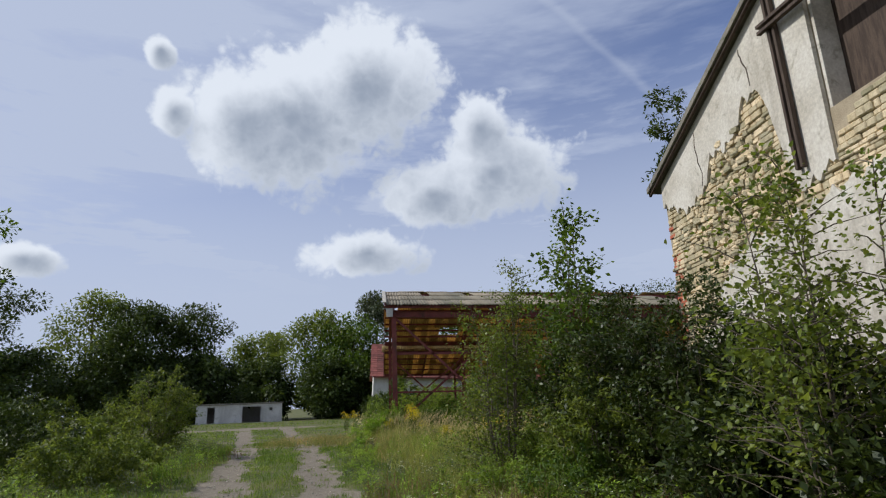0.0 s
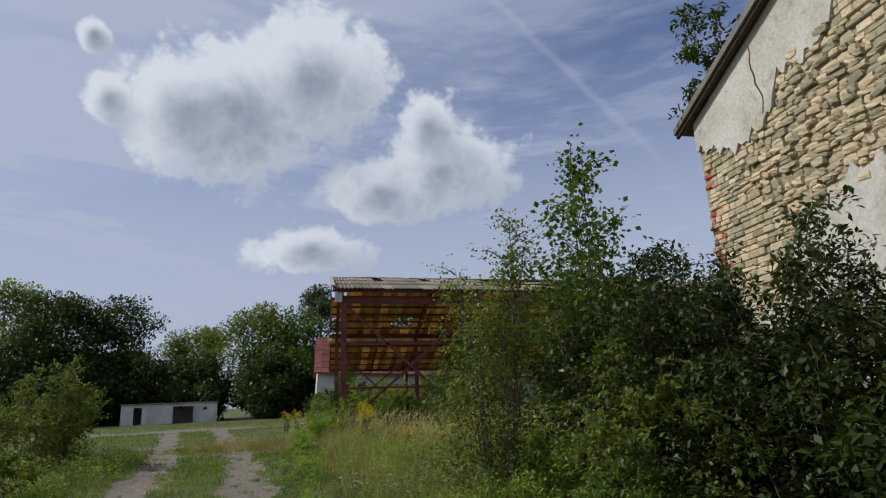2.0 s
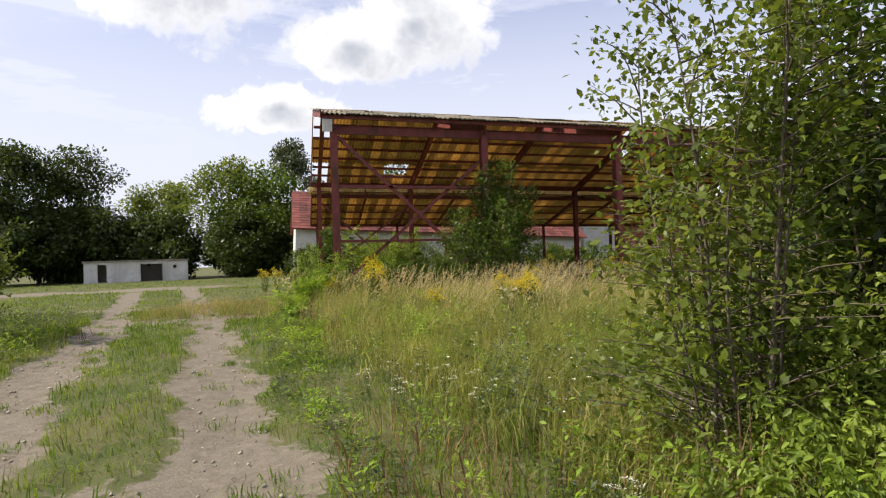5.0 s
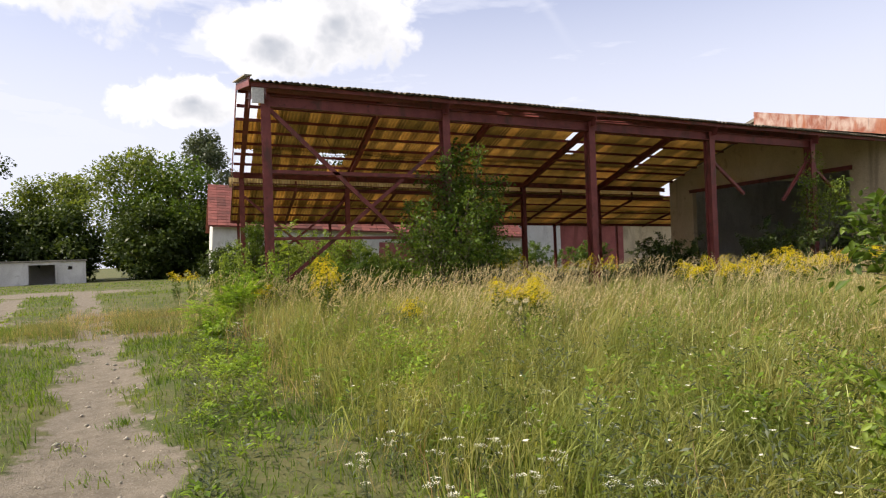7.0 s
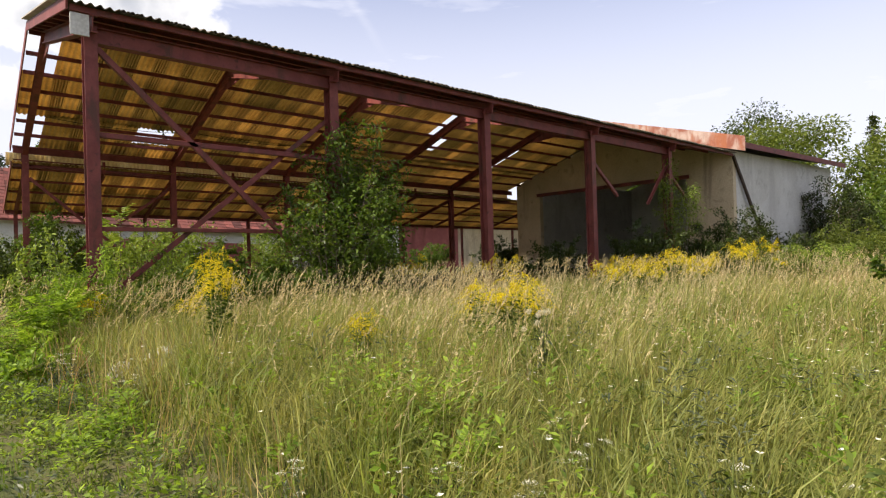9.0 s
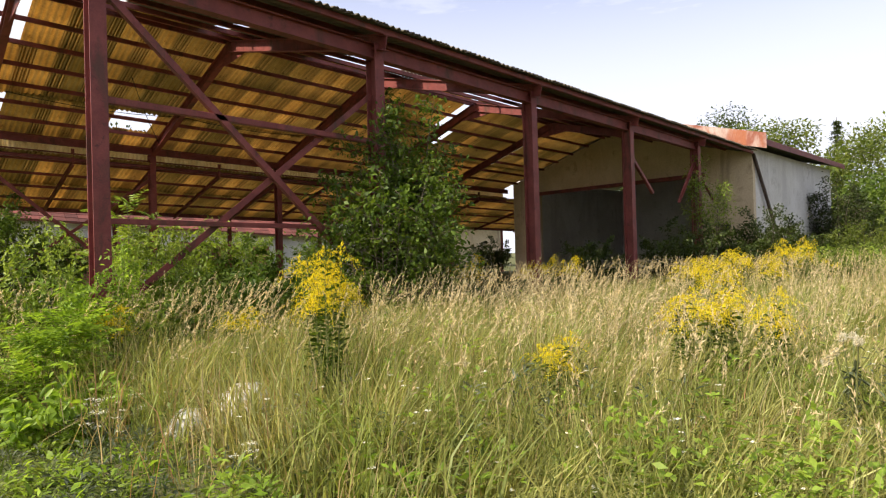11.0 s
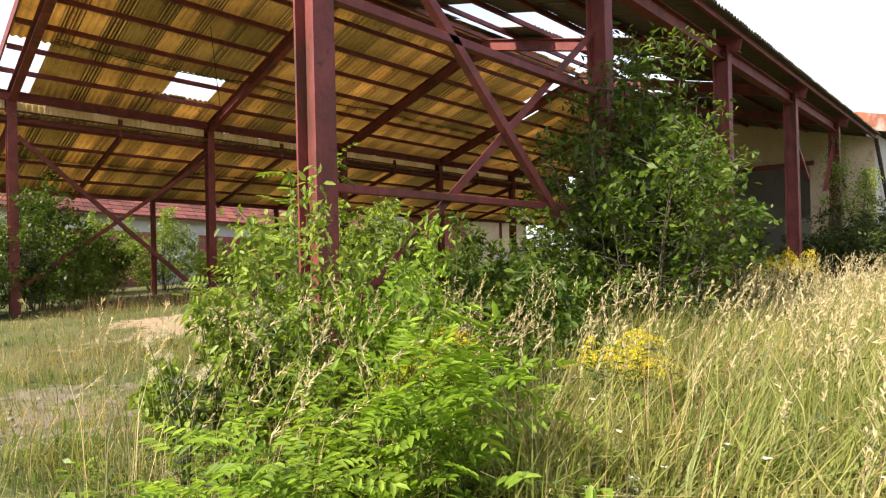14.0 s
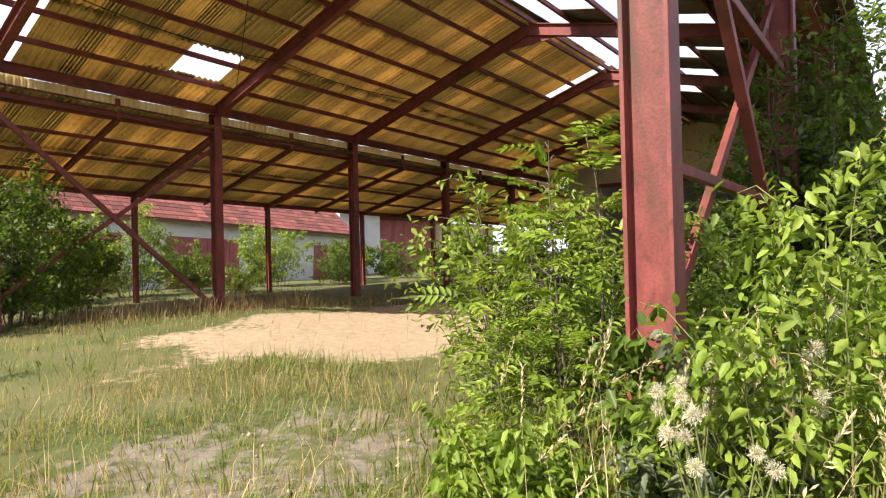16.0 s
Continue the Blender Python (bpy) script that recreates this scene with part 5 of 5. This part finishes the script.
def grass_all():
    rng = np.random.default_rng(77)
    # tall meadow; dense towards the line walked, thinner far off
    x = np.concatenate([rng.uniform(-0.5, 5, 150000), rng.uniform(0, 14, 90000), rng.uniform(5, 45, 40000)])
    y = np.concatenate([rng.uniform(4, 25, 150000), rng.uniform(6, 25, 90000), rng.uniform(10, 25, 40000)])
    keep = rng.random(len(x)) < meadow_mask(x, y)
    keep &= rng.random(len(x)) < np.clip(2.6 * patchy(x, y, 2.7, 1.3) - 0.55, 0.18, 1)
    x, y = x[keep], y[keep]
    tall = 0.20 * (patchy(x, y, 2.7, 1.3) - 0.5) + 0.43 + 0.30 * smooth(y, 12, 19) + 0.22 * (patchy(x, y) - 0.5)
    h = np.clip(tall * rng.uniform(0.55, 1.15, len(x)), 0.12, 1.2)
    blades("meadow_grass", x, y, h, 0.0038 + 0.00028 * np.hypot(x + 1, y - 16), 0.62, GRASS, "tall green-yellow meadow grass before the shed", 1)
    # broad pale blades arching over in tufts
    cx, cy = np.concatenate([rng.uniform(-0.3, 5, 520), rng.uniform(3, 16, 420)]), np.concatenate([rng.uniform(8, 24.4, 520), rng.uniform(11, 24.4, 420)])
    keep = rng.random(len(cx)) < meadow_mask(cx, cy)
    cx, cy = cx[keep], cy[keep]
    x, y = (cx[:, None] + rng.normal(0, 0.10, (len(cx), 26))).ravel(), (cy[:, None] + rng.normal(0, 0.10, (len(cx), 26))).ravel()
    blades("broad_grass", x, y, (0.52 + 0.25 * smooth(y, 13, 20)) * rng.uniform(0.6, 1.2, len(x)), 0.0058 + 0 * x, 0.66, PALE, "tufts of broad pale grass arching over", 31)
    # dry and russet blades in drifts among the green
    for count, mat, o, lo, name, label in ((52000, TAN, 6.0, 0.34, "dry_grass", "dry tan grass lying in drifts in the meadow"), (15000, RUSSET, 11.0, 0.5, "russet_grass", "fine russet grass standing in drifts in the meadow")):
        x = np.concatenate([rng.uniform(-0.6, 6, count // 2), rng.uniform(2, 24, count - count // 2)])
        y = np.concatenate([rng.uniform(8, 24.8, count // 2), rng.uniform(11, 24.8, count - count // 2)])
        keep = rng.random(len(x)) < meadow_mask(x + 0.5, y) * np.clip(patchy(x, y, 0.62, o) * 2.2 - lo * 1.6, 0, 1) * np.maximum(0.3 + 0.7 * smooth(y, 14, 20), smooth(x, 3, 8))
        x, y = x[keep], y[keep]
        h = (0.40 + 0.34 * smooth(y, 13, 20)) * rng.uniform(0.5, 1.25, len(x))
        blades(name, x, y, h, 0.0024 + 0.0002 * np.hypot(x + 1, y - 16), 0.62 if mat is TAN else 0.35, mat, label, 21 + int(o))
    # stalks with straw-coloured heads
    x = np.concatenate([rng.uniform(0, 6, 5200), rng.uniform(4, 22, 6600), rng.uniform(18, 45, 2600)])
    y = np.concatenate([rng.uniform(9, 24.3, 5200), rng.uniform(13, 24.3, 6600), rng.uniform(12, 23, 2600)])
    keep = rng.random(len(x)) < meadow_mask(x, y) * np.clip(patchy(x, y, 0.4, 2.0) * 1.7 - 0.25, 0, 1) * np.maximum(smooth(y, 14.5, 19.5), 0.8 * smooth(x, 3.5, 9))
    x, y = x[keep], y[keep]
    x, y = np.concatenate([x, rng.uniform(-1.3, 0.3, 90)]), np.concatenate([y, rng.uniform(22.4, 24.3, 90)])
    h = (0.78 + 0.22 * smooth(y, 14, 20)) * rng.uniform(0.7, 1.15, len(x))
    _, tip = blades("grass_stalks", x, y, h, 0.0022 + 0 * x, 0.28, STRAW, "dry stalks standing in the meadow", 2)
    heads(rng, tip)
    # short grass: verges, middle of the track, yard
    x = np.concatenate([rng.uniform(-6, 4, 115000), rng.uniform(-14, 3, 40000), rng.uniform(-30, 4, 26000)])
    y = np.concatenate([rng.uniform(4, 27, 115000), rng.uniform(2, 45, 40000), rng.uniform(25, 75, 26000)])
    g = np.maximum(gravel_mask(x, y), sand_mask(x, y) * 1.1)
    keep = rng.random(len(x)) < (1 - smooth(g, 0.25, 0.6)) * (0.35 + 0.65 * patchy(x, y, 0.8, 1.0))
    inside = (x > 0) & (y > 26) & (y < 41)
    keep &= ~inside | (rng.random(len(x)) < 0.25)
    keep &= (y < 23.6) | (x < -4.5) | (y > 41) | (rng.random(len(x)) < 0.4)
    x, y = x[keep], y[keep]
    h = (0.07 + 0.12 * patchy(x, y, 0.7, 3.0) + 0.10 * smooth(x, -0.2, 1.0) + 0.14 * smooth(x, -4.5, -6.0) * smooth(y, 30, 20)) * rng.uniform(0.5, 1.5, len(x))
    blades("short_grass", x, y, h, 0.004 + 0.0003 * np.hypot(x + 1, y - 14), 0.7, LAWN, "short green grass along and between the ruts", 3)
    # thin pale grass round the open end of the shed
    x = np.concatenate([rng.uniform(-4.5, 2.2, 30000), rng.uniform(-1, 9, 9000)])
    y = np.concatenate([rng.uniform(22.8, 29.5, 30000), rng.uniform(27.5, 36, 9000)])
    g = np.maximum(gravel_mask(x, y) * 1.2, sand_mask(x, y))
    keep = rng.random(len(x)) < (1 - 0.93 * smooth(g, 0.2, 0.75)) * np.clip(patchy(x, y, 0.9, 5.0) * 1.8 - 0.35, 0, 1)
    x, y = x[keep], y[keep]
    h = (0.07 + 0.26 * patchy(x, y, 0.6, 2.0) + 0.14 * smooth(y, 26, 24.5)) * rng.uniform(0.4, 1.4, len(x))
    blades("yard_grass", x, y, h, 0.0035 + 0 * x, 0.75, YARD, "thin pale grass in front of the open shed end", 6)
    x, y = np.concatenate([rng.uniform(-4.5, 1.5, 9000), rng.uniform(0, 9, 5000)]), np.concatenate([rng.uniform(23.2, 30, 9000), rng.uniform(27, 35, 5000)])
    keep = rng.random(len(x)) < np.clip(patchy(x, y, 0.8, 8.0) * 2.0 - 0.5, 0, 1) * (1 - 0.85 * smooth(sand_mask(x, y), 0.2, 0.7))
    x, y = x[keep], y[keep]
    blades("yard_dry_grass", x, y, rng.uniform(0.08, 0.42, len(x)), 0.0028 + 0 * x, 0.6, TAN, "dry tan grass in front of the open shed end", 33)
    # tufts that have taken root in the ruts
    cx, cy = rng.uniform(-6, 0.6, 420), rng.uniform(5, 34, 420)
    keep = gravel_mask(cx, cy) > 0.35
    cx, cy = cx[keep], cy[keep]
    per = 55
    x = (cx[:, None] + rng.normal(0, 0.085, (len(cx), per))).ravel()
    y = (cy[:, None] + rng.normal(0, 0.085, (len(cx), per))).ravel()
    blades("rut_tufts", x, y, rng.uniform(0.03, 0.11, len(x)), 0.0035 + 0 * x, 0.9, LAWN, "tufts of short grass rooted in the ruts", 7)
    # brown dead stalks by the barn and among the meadow
    x = np.concatenate([rng.uniform(1.2, 4.2, 2600), rng.uniform(-9, -4.5, 900), rng.uniform(-0.3, 1.6, 900), rng.uniform(1, 7.5, 1800)])
    y = np.concatenate([rng.uniform(3.5, 11, 2600), rng.uniform(8, 22, 900), rng.uniform(8, 13, 900), rng.uniform(34, 37.2, 1800)])
    h = rng.uniform(0.25, 0.85, len(x)) * np.where(x < 1.5, 0.5, 1) * np.where(y > 30, 0.15 + 1.1 * patchy(x, y, 1.3, 3.0), 1)
    blades("dead_stalks", x, y, h, 0.005 + 0 * x, 0.5, DEADBROWN, "brown dead stalks in the undergrowth", 4)


def heads(rng, tip):
    """A drooping plume of bristles on each stalk."""
    per = 30
    n = len(tip)
    t = rng.random((n, per, 1))
    axis = unit(np.array([0.35, -0.1, 0.75]) + rng.normal(0, 0.28, (n, 1, 3)))
    L = rng.uniform(0.15, 0.28, (n, 1, 1))
    at = tip[:, None] - np.array([0, 0, 0.02]) + axis * L * (t - 0.25)
    al = axis + rng.normal(0, 0.36, (n, per, 3))
    nr = rng.normal(size=(n * per, 3))
    size = rng.uniform(0.018, 0.036, n * per)
    me = leaves_mesh("seed_heads", at.reshape(-1, 3), al.reshape(-1, 3), nr, size, STRAW, 0.20, False)
    tagged(new("seed_heads", me), "straw-coloured plumes on the grass stalks", "grass", kind="stuff")


grass_all()


# ---- broad-leaved weeds and flowers ----
def weeds():
    rng = np.random.default_rng(88)
    x = np.concatenate([rng.uniform(0.2, 5, 2000), rng.uniform(2.0, 4.5, 900), rng.uniform(-9, -4.6, 1300), rng.uniform(5, 40, 1300), rng.uniform(-1.2, 1.2, 240), rng.uniform(-0.9, 1.6, 900)])
    y = np.concatenate([rng.uniform(5, 24.5, 2000), rng.uniform(3, 9, 900), rng.uniform(5, 26, 1300), rng.uniform(12, 24.5, 1300), rng.uniform(18.5, 24.5, 240), rng.uniform(7, 23, 900)])
    keep = (rng.random(len(x)) < np.where(x > 0, np.maximum(meadow_mask(x, y), 0.2), 1)) & (rng.random(len(x)) < patchy(x, y, 0.5, 4.0) * 1.4)
    x, y = x[keep], y[keep]
    keep = gravel_mask(x, y) < 0.3
    x, y = x[keep], y[keep]
    n, per = len(x), 40
    h = rng.uniform(0.25, 0.75, n) * np.interp(x, [-6, -4, -1.5, 0.0, 1.2], [1.0, 0.5, 0.2, 0.45, 1.0])
    base = np.stack([x, y, gz(x, y)], -1)
    t = rng.random((n, per, 1)) ** 0.8
    r = rng.uniform(0.03, 0.16, (n, per, 1))
    a = rng.uniform(0, 2 * np.pi, (n, per))
    out = np.stack([np.cos(a), np.sin(a), np.zeros_like(a)], -1)
    at = base[:, None] + np.array([0, 0, 1.0]) * h[:, None, None] * t + out * r * (1.3 - t)
    al = out + np.array([0, 0, 0.35]) + rng.normal(0, 0.3, (n, per, 3))
    nr = np.array([0, 0, 1.0]) + rng.normal(0, 0.35, (n, per, 3))
    which = np.clip((patchy(x, y, 0.35, 7.0) * 2.7).astype(int) + rng.integers(-1, 2, n), 0, 2)
    for i, (mat, label) in enumerate(((LEAF_FRESH, "fresh green leafy weeds among the grass"), (LEAF_OLIVE, "olive green leafy weeds among the grass"), (LEAF_GREY, "grey-green mugwort among the grass"))):
        w = which == i
        size = rng.uniform(0.03, 0.08, int(w.sum()) * per)
        me = leaves_mesh("weeds", at[w].reshape(-1, 3), al[w].reshape(-1, 3), nr[w].reshape(-1, 3), size, mat, (0.42, 0.34, 0.22)[i], False)
        tagged(new("weeds", me), label, "weeds", kind="stuff")
    # small white and pale flowers scattered through the meadow
    m = 1700
    x, y = rng.uniform(0, 9, m), rng.uniform(7, 24, m)
    keep = (rng.random(m) < meadow_mask(x, y)) & (patchy(x, y, 0.6, 9.0) > 0.42)
    x, y = x[keep], y[keep]
    z = gz(x, y) + rng.uniform(0.28, 0.6, len(x))
    petals = 7
    c = np.repeat(np.stack([x, y, z], -1), petals, 0)
    a = rng.uniform(0, 2 * np.pi, len(c))
    al = np.stack([np.cos(a), np.sin(a), np.full(len(c), 0.25)], -1)
    me = leaves_mesh("small_flowers", c, al, np.tile([0, 0, 1.0], (len(c), 1)), rng.uniform(0.014, 0.027, len(c)), WHITEFLOWER, 0.6, False)
    tagged(new("small_flowers", me), "small white flowers scattered through the meadow", "wildflowers", kind="stuff")


weeds()


def goldenrod(seed, h):
    """One stand of goldenrod: stems, leaves, arching yellow sprays."""
    rng = np.random.default_rng(seed)
    ob = thing("goldenrod", "goldenrod with bright yellow flower sprays in the meadow", "wildflower", group="goldenrod in the meadow")
    verts, faces, la, ll, fa, fl = [], [], [], [], [], []
    for i in range(12):
        a, r = rng.uniform(0, 2 * np.pi), 0.27 * np.sqrt(rng.random())
        p0 = np.array([0.5 * r * np.cos(a), 0.5 * r * np.sin(a), 0])
        hh = h * rng.uniform(0.78, 1.04)
        p1 = np.array([r * np.cos(a), r * np.sin(a), hh])
        tube(verts, faces, [p0, (p0 + p1) / 2, p1], [0.005, 0.004, 0.002], 4)
        t = rng.uniform(0.15, 0.9, (34, 1))
        b = rng.uniform(0, 2 * np.pi, 34)
        la.append(p0 + (p1 - p0) * t)
        ll.append(np.stack([np.cos(b), np.sin(b), np.full(34, 0.25)], -1))
        for j in range(11):
            b = rng.uniform(0, 2 * np.pi)
            s = rng.random()
            q = p1 - np.array([0, 0, 0.13 * s])
            ln = 0.06 + 0.27 * s
            t = rng.random((44, 1))
            arc = q + np.array([np.cos(b), np.sin(b), 0]) * ln * t + np.array([0, 0, 1.0]) * (0.12 * t - 0.17 * t * t) * (0.6 + 0.6 * s)
            fa.append(arc + rng.normal(0, 0.0045, (44, 3)))
            fl.append(rng.normal(size=(44, 3)) + np.array([0, 0, 0.8]))
    tagged(shared("stem", mesh_np("stem", np.concatenate(verts), faces, STEM), ob, Matrix.Identity(4)), kind="stuff")
    la, ll, fa, fl = (np.concatenate(q) for q in (la, ll, fa, fl))
    shared("leaves", leaves_mesh("leaves", la, ll, np.tile([0, 0, 1.0], (len(la), 1)), rng.uniform(0.05, 0.10, len(la)), LEAF_MID, 0.22, True), ob, Matrix.Identity(4))
    shared("flower_sprays", leaves_mesh("flower_sprays", fa, fl, rng.normal(size=(len(fa), 3)), rng.uniform(0.006, 0.0115, len(fa)), YELLOW, 0.8, False), ob, Matrix.Identity(4))
    return ob


GOLDENROD = [(0.95, 19.9, 1.38), (8.2, 23.2, 1.3), (13.6, 22.0, 1.15), (1.15, 20.1, 1.3), (7.7, 23.3, 1.2), (8.7, 23.0, 1.2), (0.15, 22.75, 0.9), 
             (9.4, 20.9, 1.1), (10.2, 21.2, 1.15), (10.9, 21.4, 1.15), (11.6, 21.6, 1.1), (12.4, 21.7, 1.1), (9.0, 20.4, 1.0), (14.4, 21.6, 1.1), (1.4, 22.3, 0.8),
             (6.3, 23.6, 1.3), (5.8, 23.5, 1.35), (-1.3, 31.5, 1.1), (-1.8, 33.0, 1.05), (15.3, 22.3, 1.1), (16.4, 21.0, 1.0), (10.0, 20.4, 1.05), (11.0, 20.6, 1.0), (12.0, 20.3, 1.0), (13.1, 20.6, 1.0), (16.9, 20.4, 1.0), (12.6, 21.2, 1.2), (13.4, 21.5, 1.25), (14.0, 21.0, 1.15), (14.9, 21.3, 1.1), (3.6, 17.95, 1.12), (3.3, 18.1, 1.1), (3.5, 17.65, 1.05), (1.9, 18.6, 0.8), (16.2, 21.4, 1.4), (17.4, 21.5, 1.5), (18.3, 21.3, 1.55), (19.2, 21.5, 1.5), (15.6, 20.7, 1.3)]

for i, (x, y, h) in enumerate(GOLDENROD):
    if i < 3:
        first = goldenrod(300 + i, 1.0)
        first.matrix_world = pose(x, y, float(gz(x, y))) @ Matrix.Diagonal((0.66, 0.66, h, 1))
        GOLDS = ([] if i == 0 else GOLDS) + [first]
    else:
        ob = copy_thing(GOLDS[i % 3], pose(x, y, float(gz(x, y)), 0, 0, 77.0 * i))
        ob.scale = (0.55 + 0.13 * (i % 4), 0.55 + 0.13 * (i % 4), h)


def yarrow(seed):
    rng = np.random.default_rng(seed)
    ob = thing("yarrow", "white-flowered yarrow in the grass", "wildflower", group="yarrow in the grass")
    verts, faces, fa, fl, la, ll = [], [], [], [], [], []
    for i in range(7):
        a, r = rng.uniform(0, 2 * np.pi), 0.2 * np.sqrt(rng.random())
        hh = rng.uniform(0.22, 0.45)
        p0, p1 = np.array([r * np.cos(a) * 0.6, r * np.sin(a) * 0.6, 0]), np.array([r * np.cos(a), r * np.sin(a), hh])
        tube(verts, faces, [p0, p1], [0.003, 0.002], 3)
        n = 34
        b, q = rng.uniform(0, 2 * np.pi, n), 0.040 * np.sqrt(rng.random(n))
        fa.append(p1 + np.stack([q * np.cos(b), q * np.sin(b), rng.normal(0, 0.004, n)], -1))
        fl.append(np.stack([np.cos(b), np.sin(b), np.full(n, 0.2)], -1))
        t = rng.random((12, 1))
        la.append(p0 + (p1 - p0) * t * 0.8)
        ll.append(rng.normal(size=(12, 3)))
    tagged(shared("stem", mesh_np("stem", np.concatenate(verts), faces, STEM), ob, Matrix.Identity(4)), kind="stuff")
    fa, fl, la, ll = (np.concatenate(q) for q in (fa, fl, la, ll))
    shared("leaves", leaves_mesh("leaves", la, ll, np.tile([0, 0, 1.0], (len(la), 1)), np.full(len(la), 0.07), LEAF_GREY, 0.2, False), ob, Matrix.Identity(4))
    tagged(shared("flowers", leaves_mesh("flowers", fa, fl, np.tile([0, 0, 1.0], (len(fa), 1)), rng.uniform(0.008, 0.014, len(fa)), WHITEFLOWER, 0.9, False), ob, Matrix.Identity(4)), kind="stuff")
    return ob


YARROW = [(0.55, 8.3), (0.9, 8.8), (1.25, 8.5), (0.75, 9.4), (0.35, 9.2), (1.5, 9.6), (1.1, 10.4), (0.2, 14.1), (0.5, 14.5), (0.75, 14.2), (0.35, 13.5), (1.1, 14.6), (0.9, 13.3),
          (1.5, 15.5), (0.3, 16.5), (2.1, 14.4), (-0.35, 20.6), (-0.3, 21.0), (-0.1, 20.9), (1.1, 18.9), (1.6, 18.7), (-0.3, 21.0), (0.15, 21.9), (0.6, 22.4), (2.3, 17.0), (3.0, 16.1), (1.9, 11.6), (2.8, 18.5)]
PICK = random.Random(17)
YARROW += [(PICK.uniform(0.0, 2.8) + 0.04 * (20 - y), y) for y in [PICK.uniform(12.5, 22) for _ in range(44)]]
for i, (x, y) in enumerate(YARROW):
    m = pose(x, y, float(gz(x, y)), 0, 0, 50.0 * i)
    if i == 0:
        first_yarrow = yarrow(500)
        first_yarrow.matrix_world = m @ Matrix.Diagonal((0.72, 0.72, 0.8, 1))
    else:
        copy_thing(first_yarrow, m)


def thistle(x, y, h, seed, label):
    """A thistle gone to seed: stalks with tufts of grey fluff."""
    rng = np.random.default_rng(seed)
    ob = thing("thistle", label, "wildflower", pose(x, y, float(gz(x, y))), "thistles gone to seed")
    verts, faces, la, ll = [], [], [], []
    for i in range(7):
        a, r = rng.uniform(0, 2 * np.pi), 0.05 + 0.16 * rng.random()
        p1 = np.array([r * np.cos(a), r * np.sin(a), h * rng.uniform(0.72, 1.0)])
        tube(verts, faces, [(0, 0, 0), p1 * [0.3, 0.3, 0.55], p1], [0.006, 0.005, 0.003], 4)
        n = 420
        d = unit(rng.normal(size=(n, 3)))
        tuft = leaves_mesh("fluff", p1 + d * rng.uniform(0.004, 0.022, (n, 1)), d + rng.normal(0, 0.5, (n, 3)), rng.normal(size=(n, 3)), rng.uniform(0.008, 0.020, n), FLUFF, 0.12, False)
        shared("fluff", tuft, ob, Matrix.Identity(4))
        t = rng.random((9, 1))
        la.append(p1 * [0.4, 0.4, 0.8] * t)
        ll.append(rng.normal(size=(9, 3)) + [0, 0, 0.2])
    tagged(shared("stem", mesh_np("stem", np.concatenate(verts), faces, STEM), ob, Matrix.Identity(4)), kind="stuff")
    la, ll = np.concatenate(la), np.concatenate(ll)
    shared("foliage", leaves_mesh("foliage", la, ll, np.tile([0, 0, 1.0], (len(la), 1)), rng.uniform(0.06, 0.13, len(la)), LEAF_GREY, 0.25, True), ob, Matrix.Identity(4))


thistle(-0.52, 23.85, 1.1, 601, "thistle gone to grey fluff beside the corner post")
thistle(-0.75, 23.7, 1.0, 602, "thistle gone to grey fluff beside the corner post")
thistle(-0.4, 23.6, 1.2, 604, "thistle gone to grey fluff beside the corner post")
thistle(2.9, 17.0, 0.95, 603, "brown dried thistle standing in the meadow")


# pale boulder hidden in the grass
def boulder(x, y, r, seed, name, label):
    rng = random.Random(seed)
    bm = bmesh.new()
    bmesh.ops.create_icosphere(bm, subdivisions=3, radius=r)
    for v in bm.verts:
        q = noise.noise(v.co * 2.2 / r + Vector((seed, 0, 0)))
        v.co *= 1 + 0.28 * q + rng.uniform(-0.02, 0.02)
        v.co.z *= 0.75
    for f in bm.faces:
        f.smooth = True
    ob = part(name, bm, WHITEWALL)
    ob.location = (x, y, float(gz(x, y)) + r * 0.62)
    return tagged(ob, label, "boulder")


def stones():
    """Loose stones on the gravel."""
    rng = np.random.default_rng(91)
    x, y = rng.uniform(-6, 1.2, 9000), rng.uniform(5, 30, 9000)
    keep = (gravel_mask(x, y) > 0.45) & (rng.random(9000) < 0.55)
    x, y = x[keep], y[keep]
    n = len(x)
    r = 0.008 + 0.022 * rng.random(n) ** 3
    corner = np.array([(1, 0, 0), (0, 1, 0), (-1, 0, 0), (0, -1, 0), (0, 0, 0.7), (0, 0, -0.6)], dtype=float)
    v = corner[None] * rng.uniform(0.6, 1.3, (n, 6, 1)) * r[:, None, None]
    a = rng.uniform(0, 2 * np.pi, n)
    c, s = np.cos(a)[:, None], np.sin(a)[:, None]
    v = np.stack([v[..., 0] * c - v[..., 1] * s, v[..., 0] * s + v[..., 1] * c, v[..., 2]], -1)
    v += np.stack([x, y, gz(x, y) - 0.040 * gravel_mask(x, y) + 0.2 * r], -1)[:, None]
    f = np.array([(0, 1, 4), (1, 2, 4), (2, 3, 4), (3, 0, 4), (1, 0, 5), (2, 1, 5), (3, 2, 5), (0, 3, 5)])
    f = (np.arange(n)[:, None, None] * 6 + f[None]).reshape(-1, 3)
    tagged(new("gravel_stones", mesh_np("gravel_stones", v.reshape(-1, 3), f, PEBBLE)), "loose grey stones on the gravel track", "gravel", kind="stuff")


stones()
boulder(0.64, 20.55, 0.25, 3, "boulder", "pale rounded boulder lying in the meadow grass")
boulder(0.22, 20.62, 0.16, 9, "boulder", "small pale boulder lying in the meadow grass")
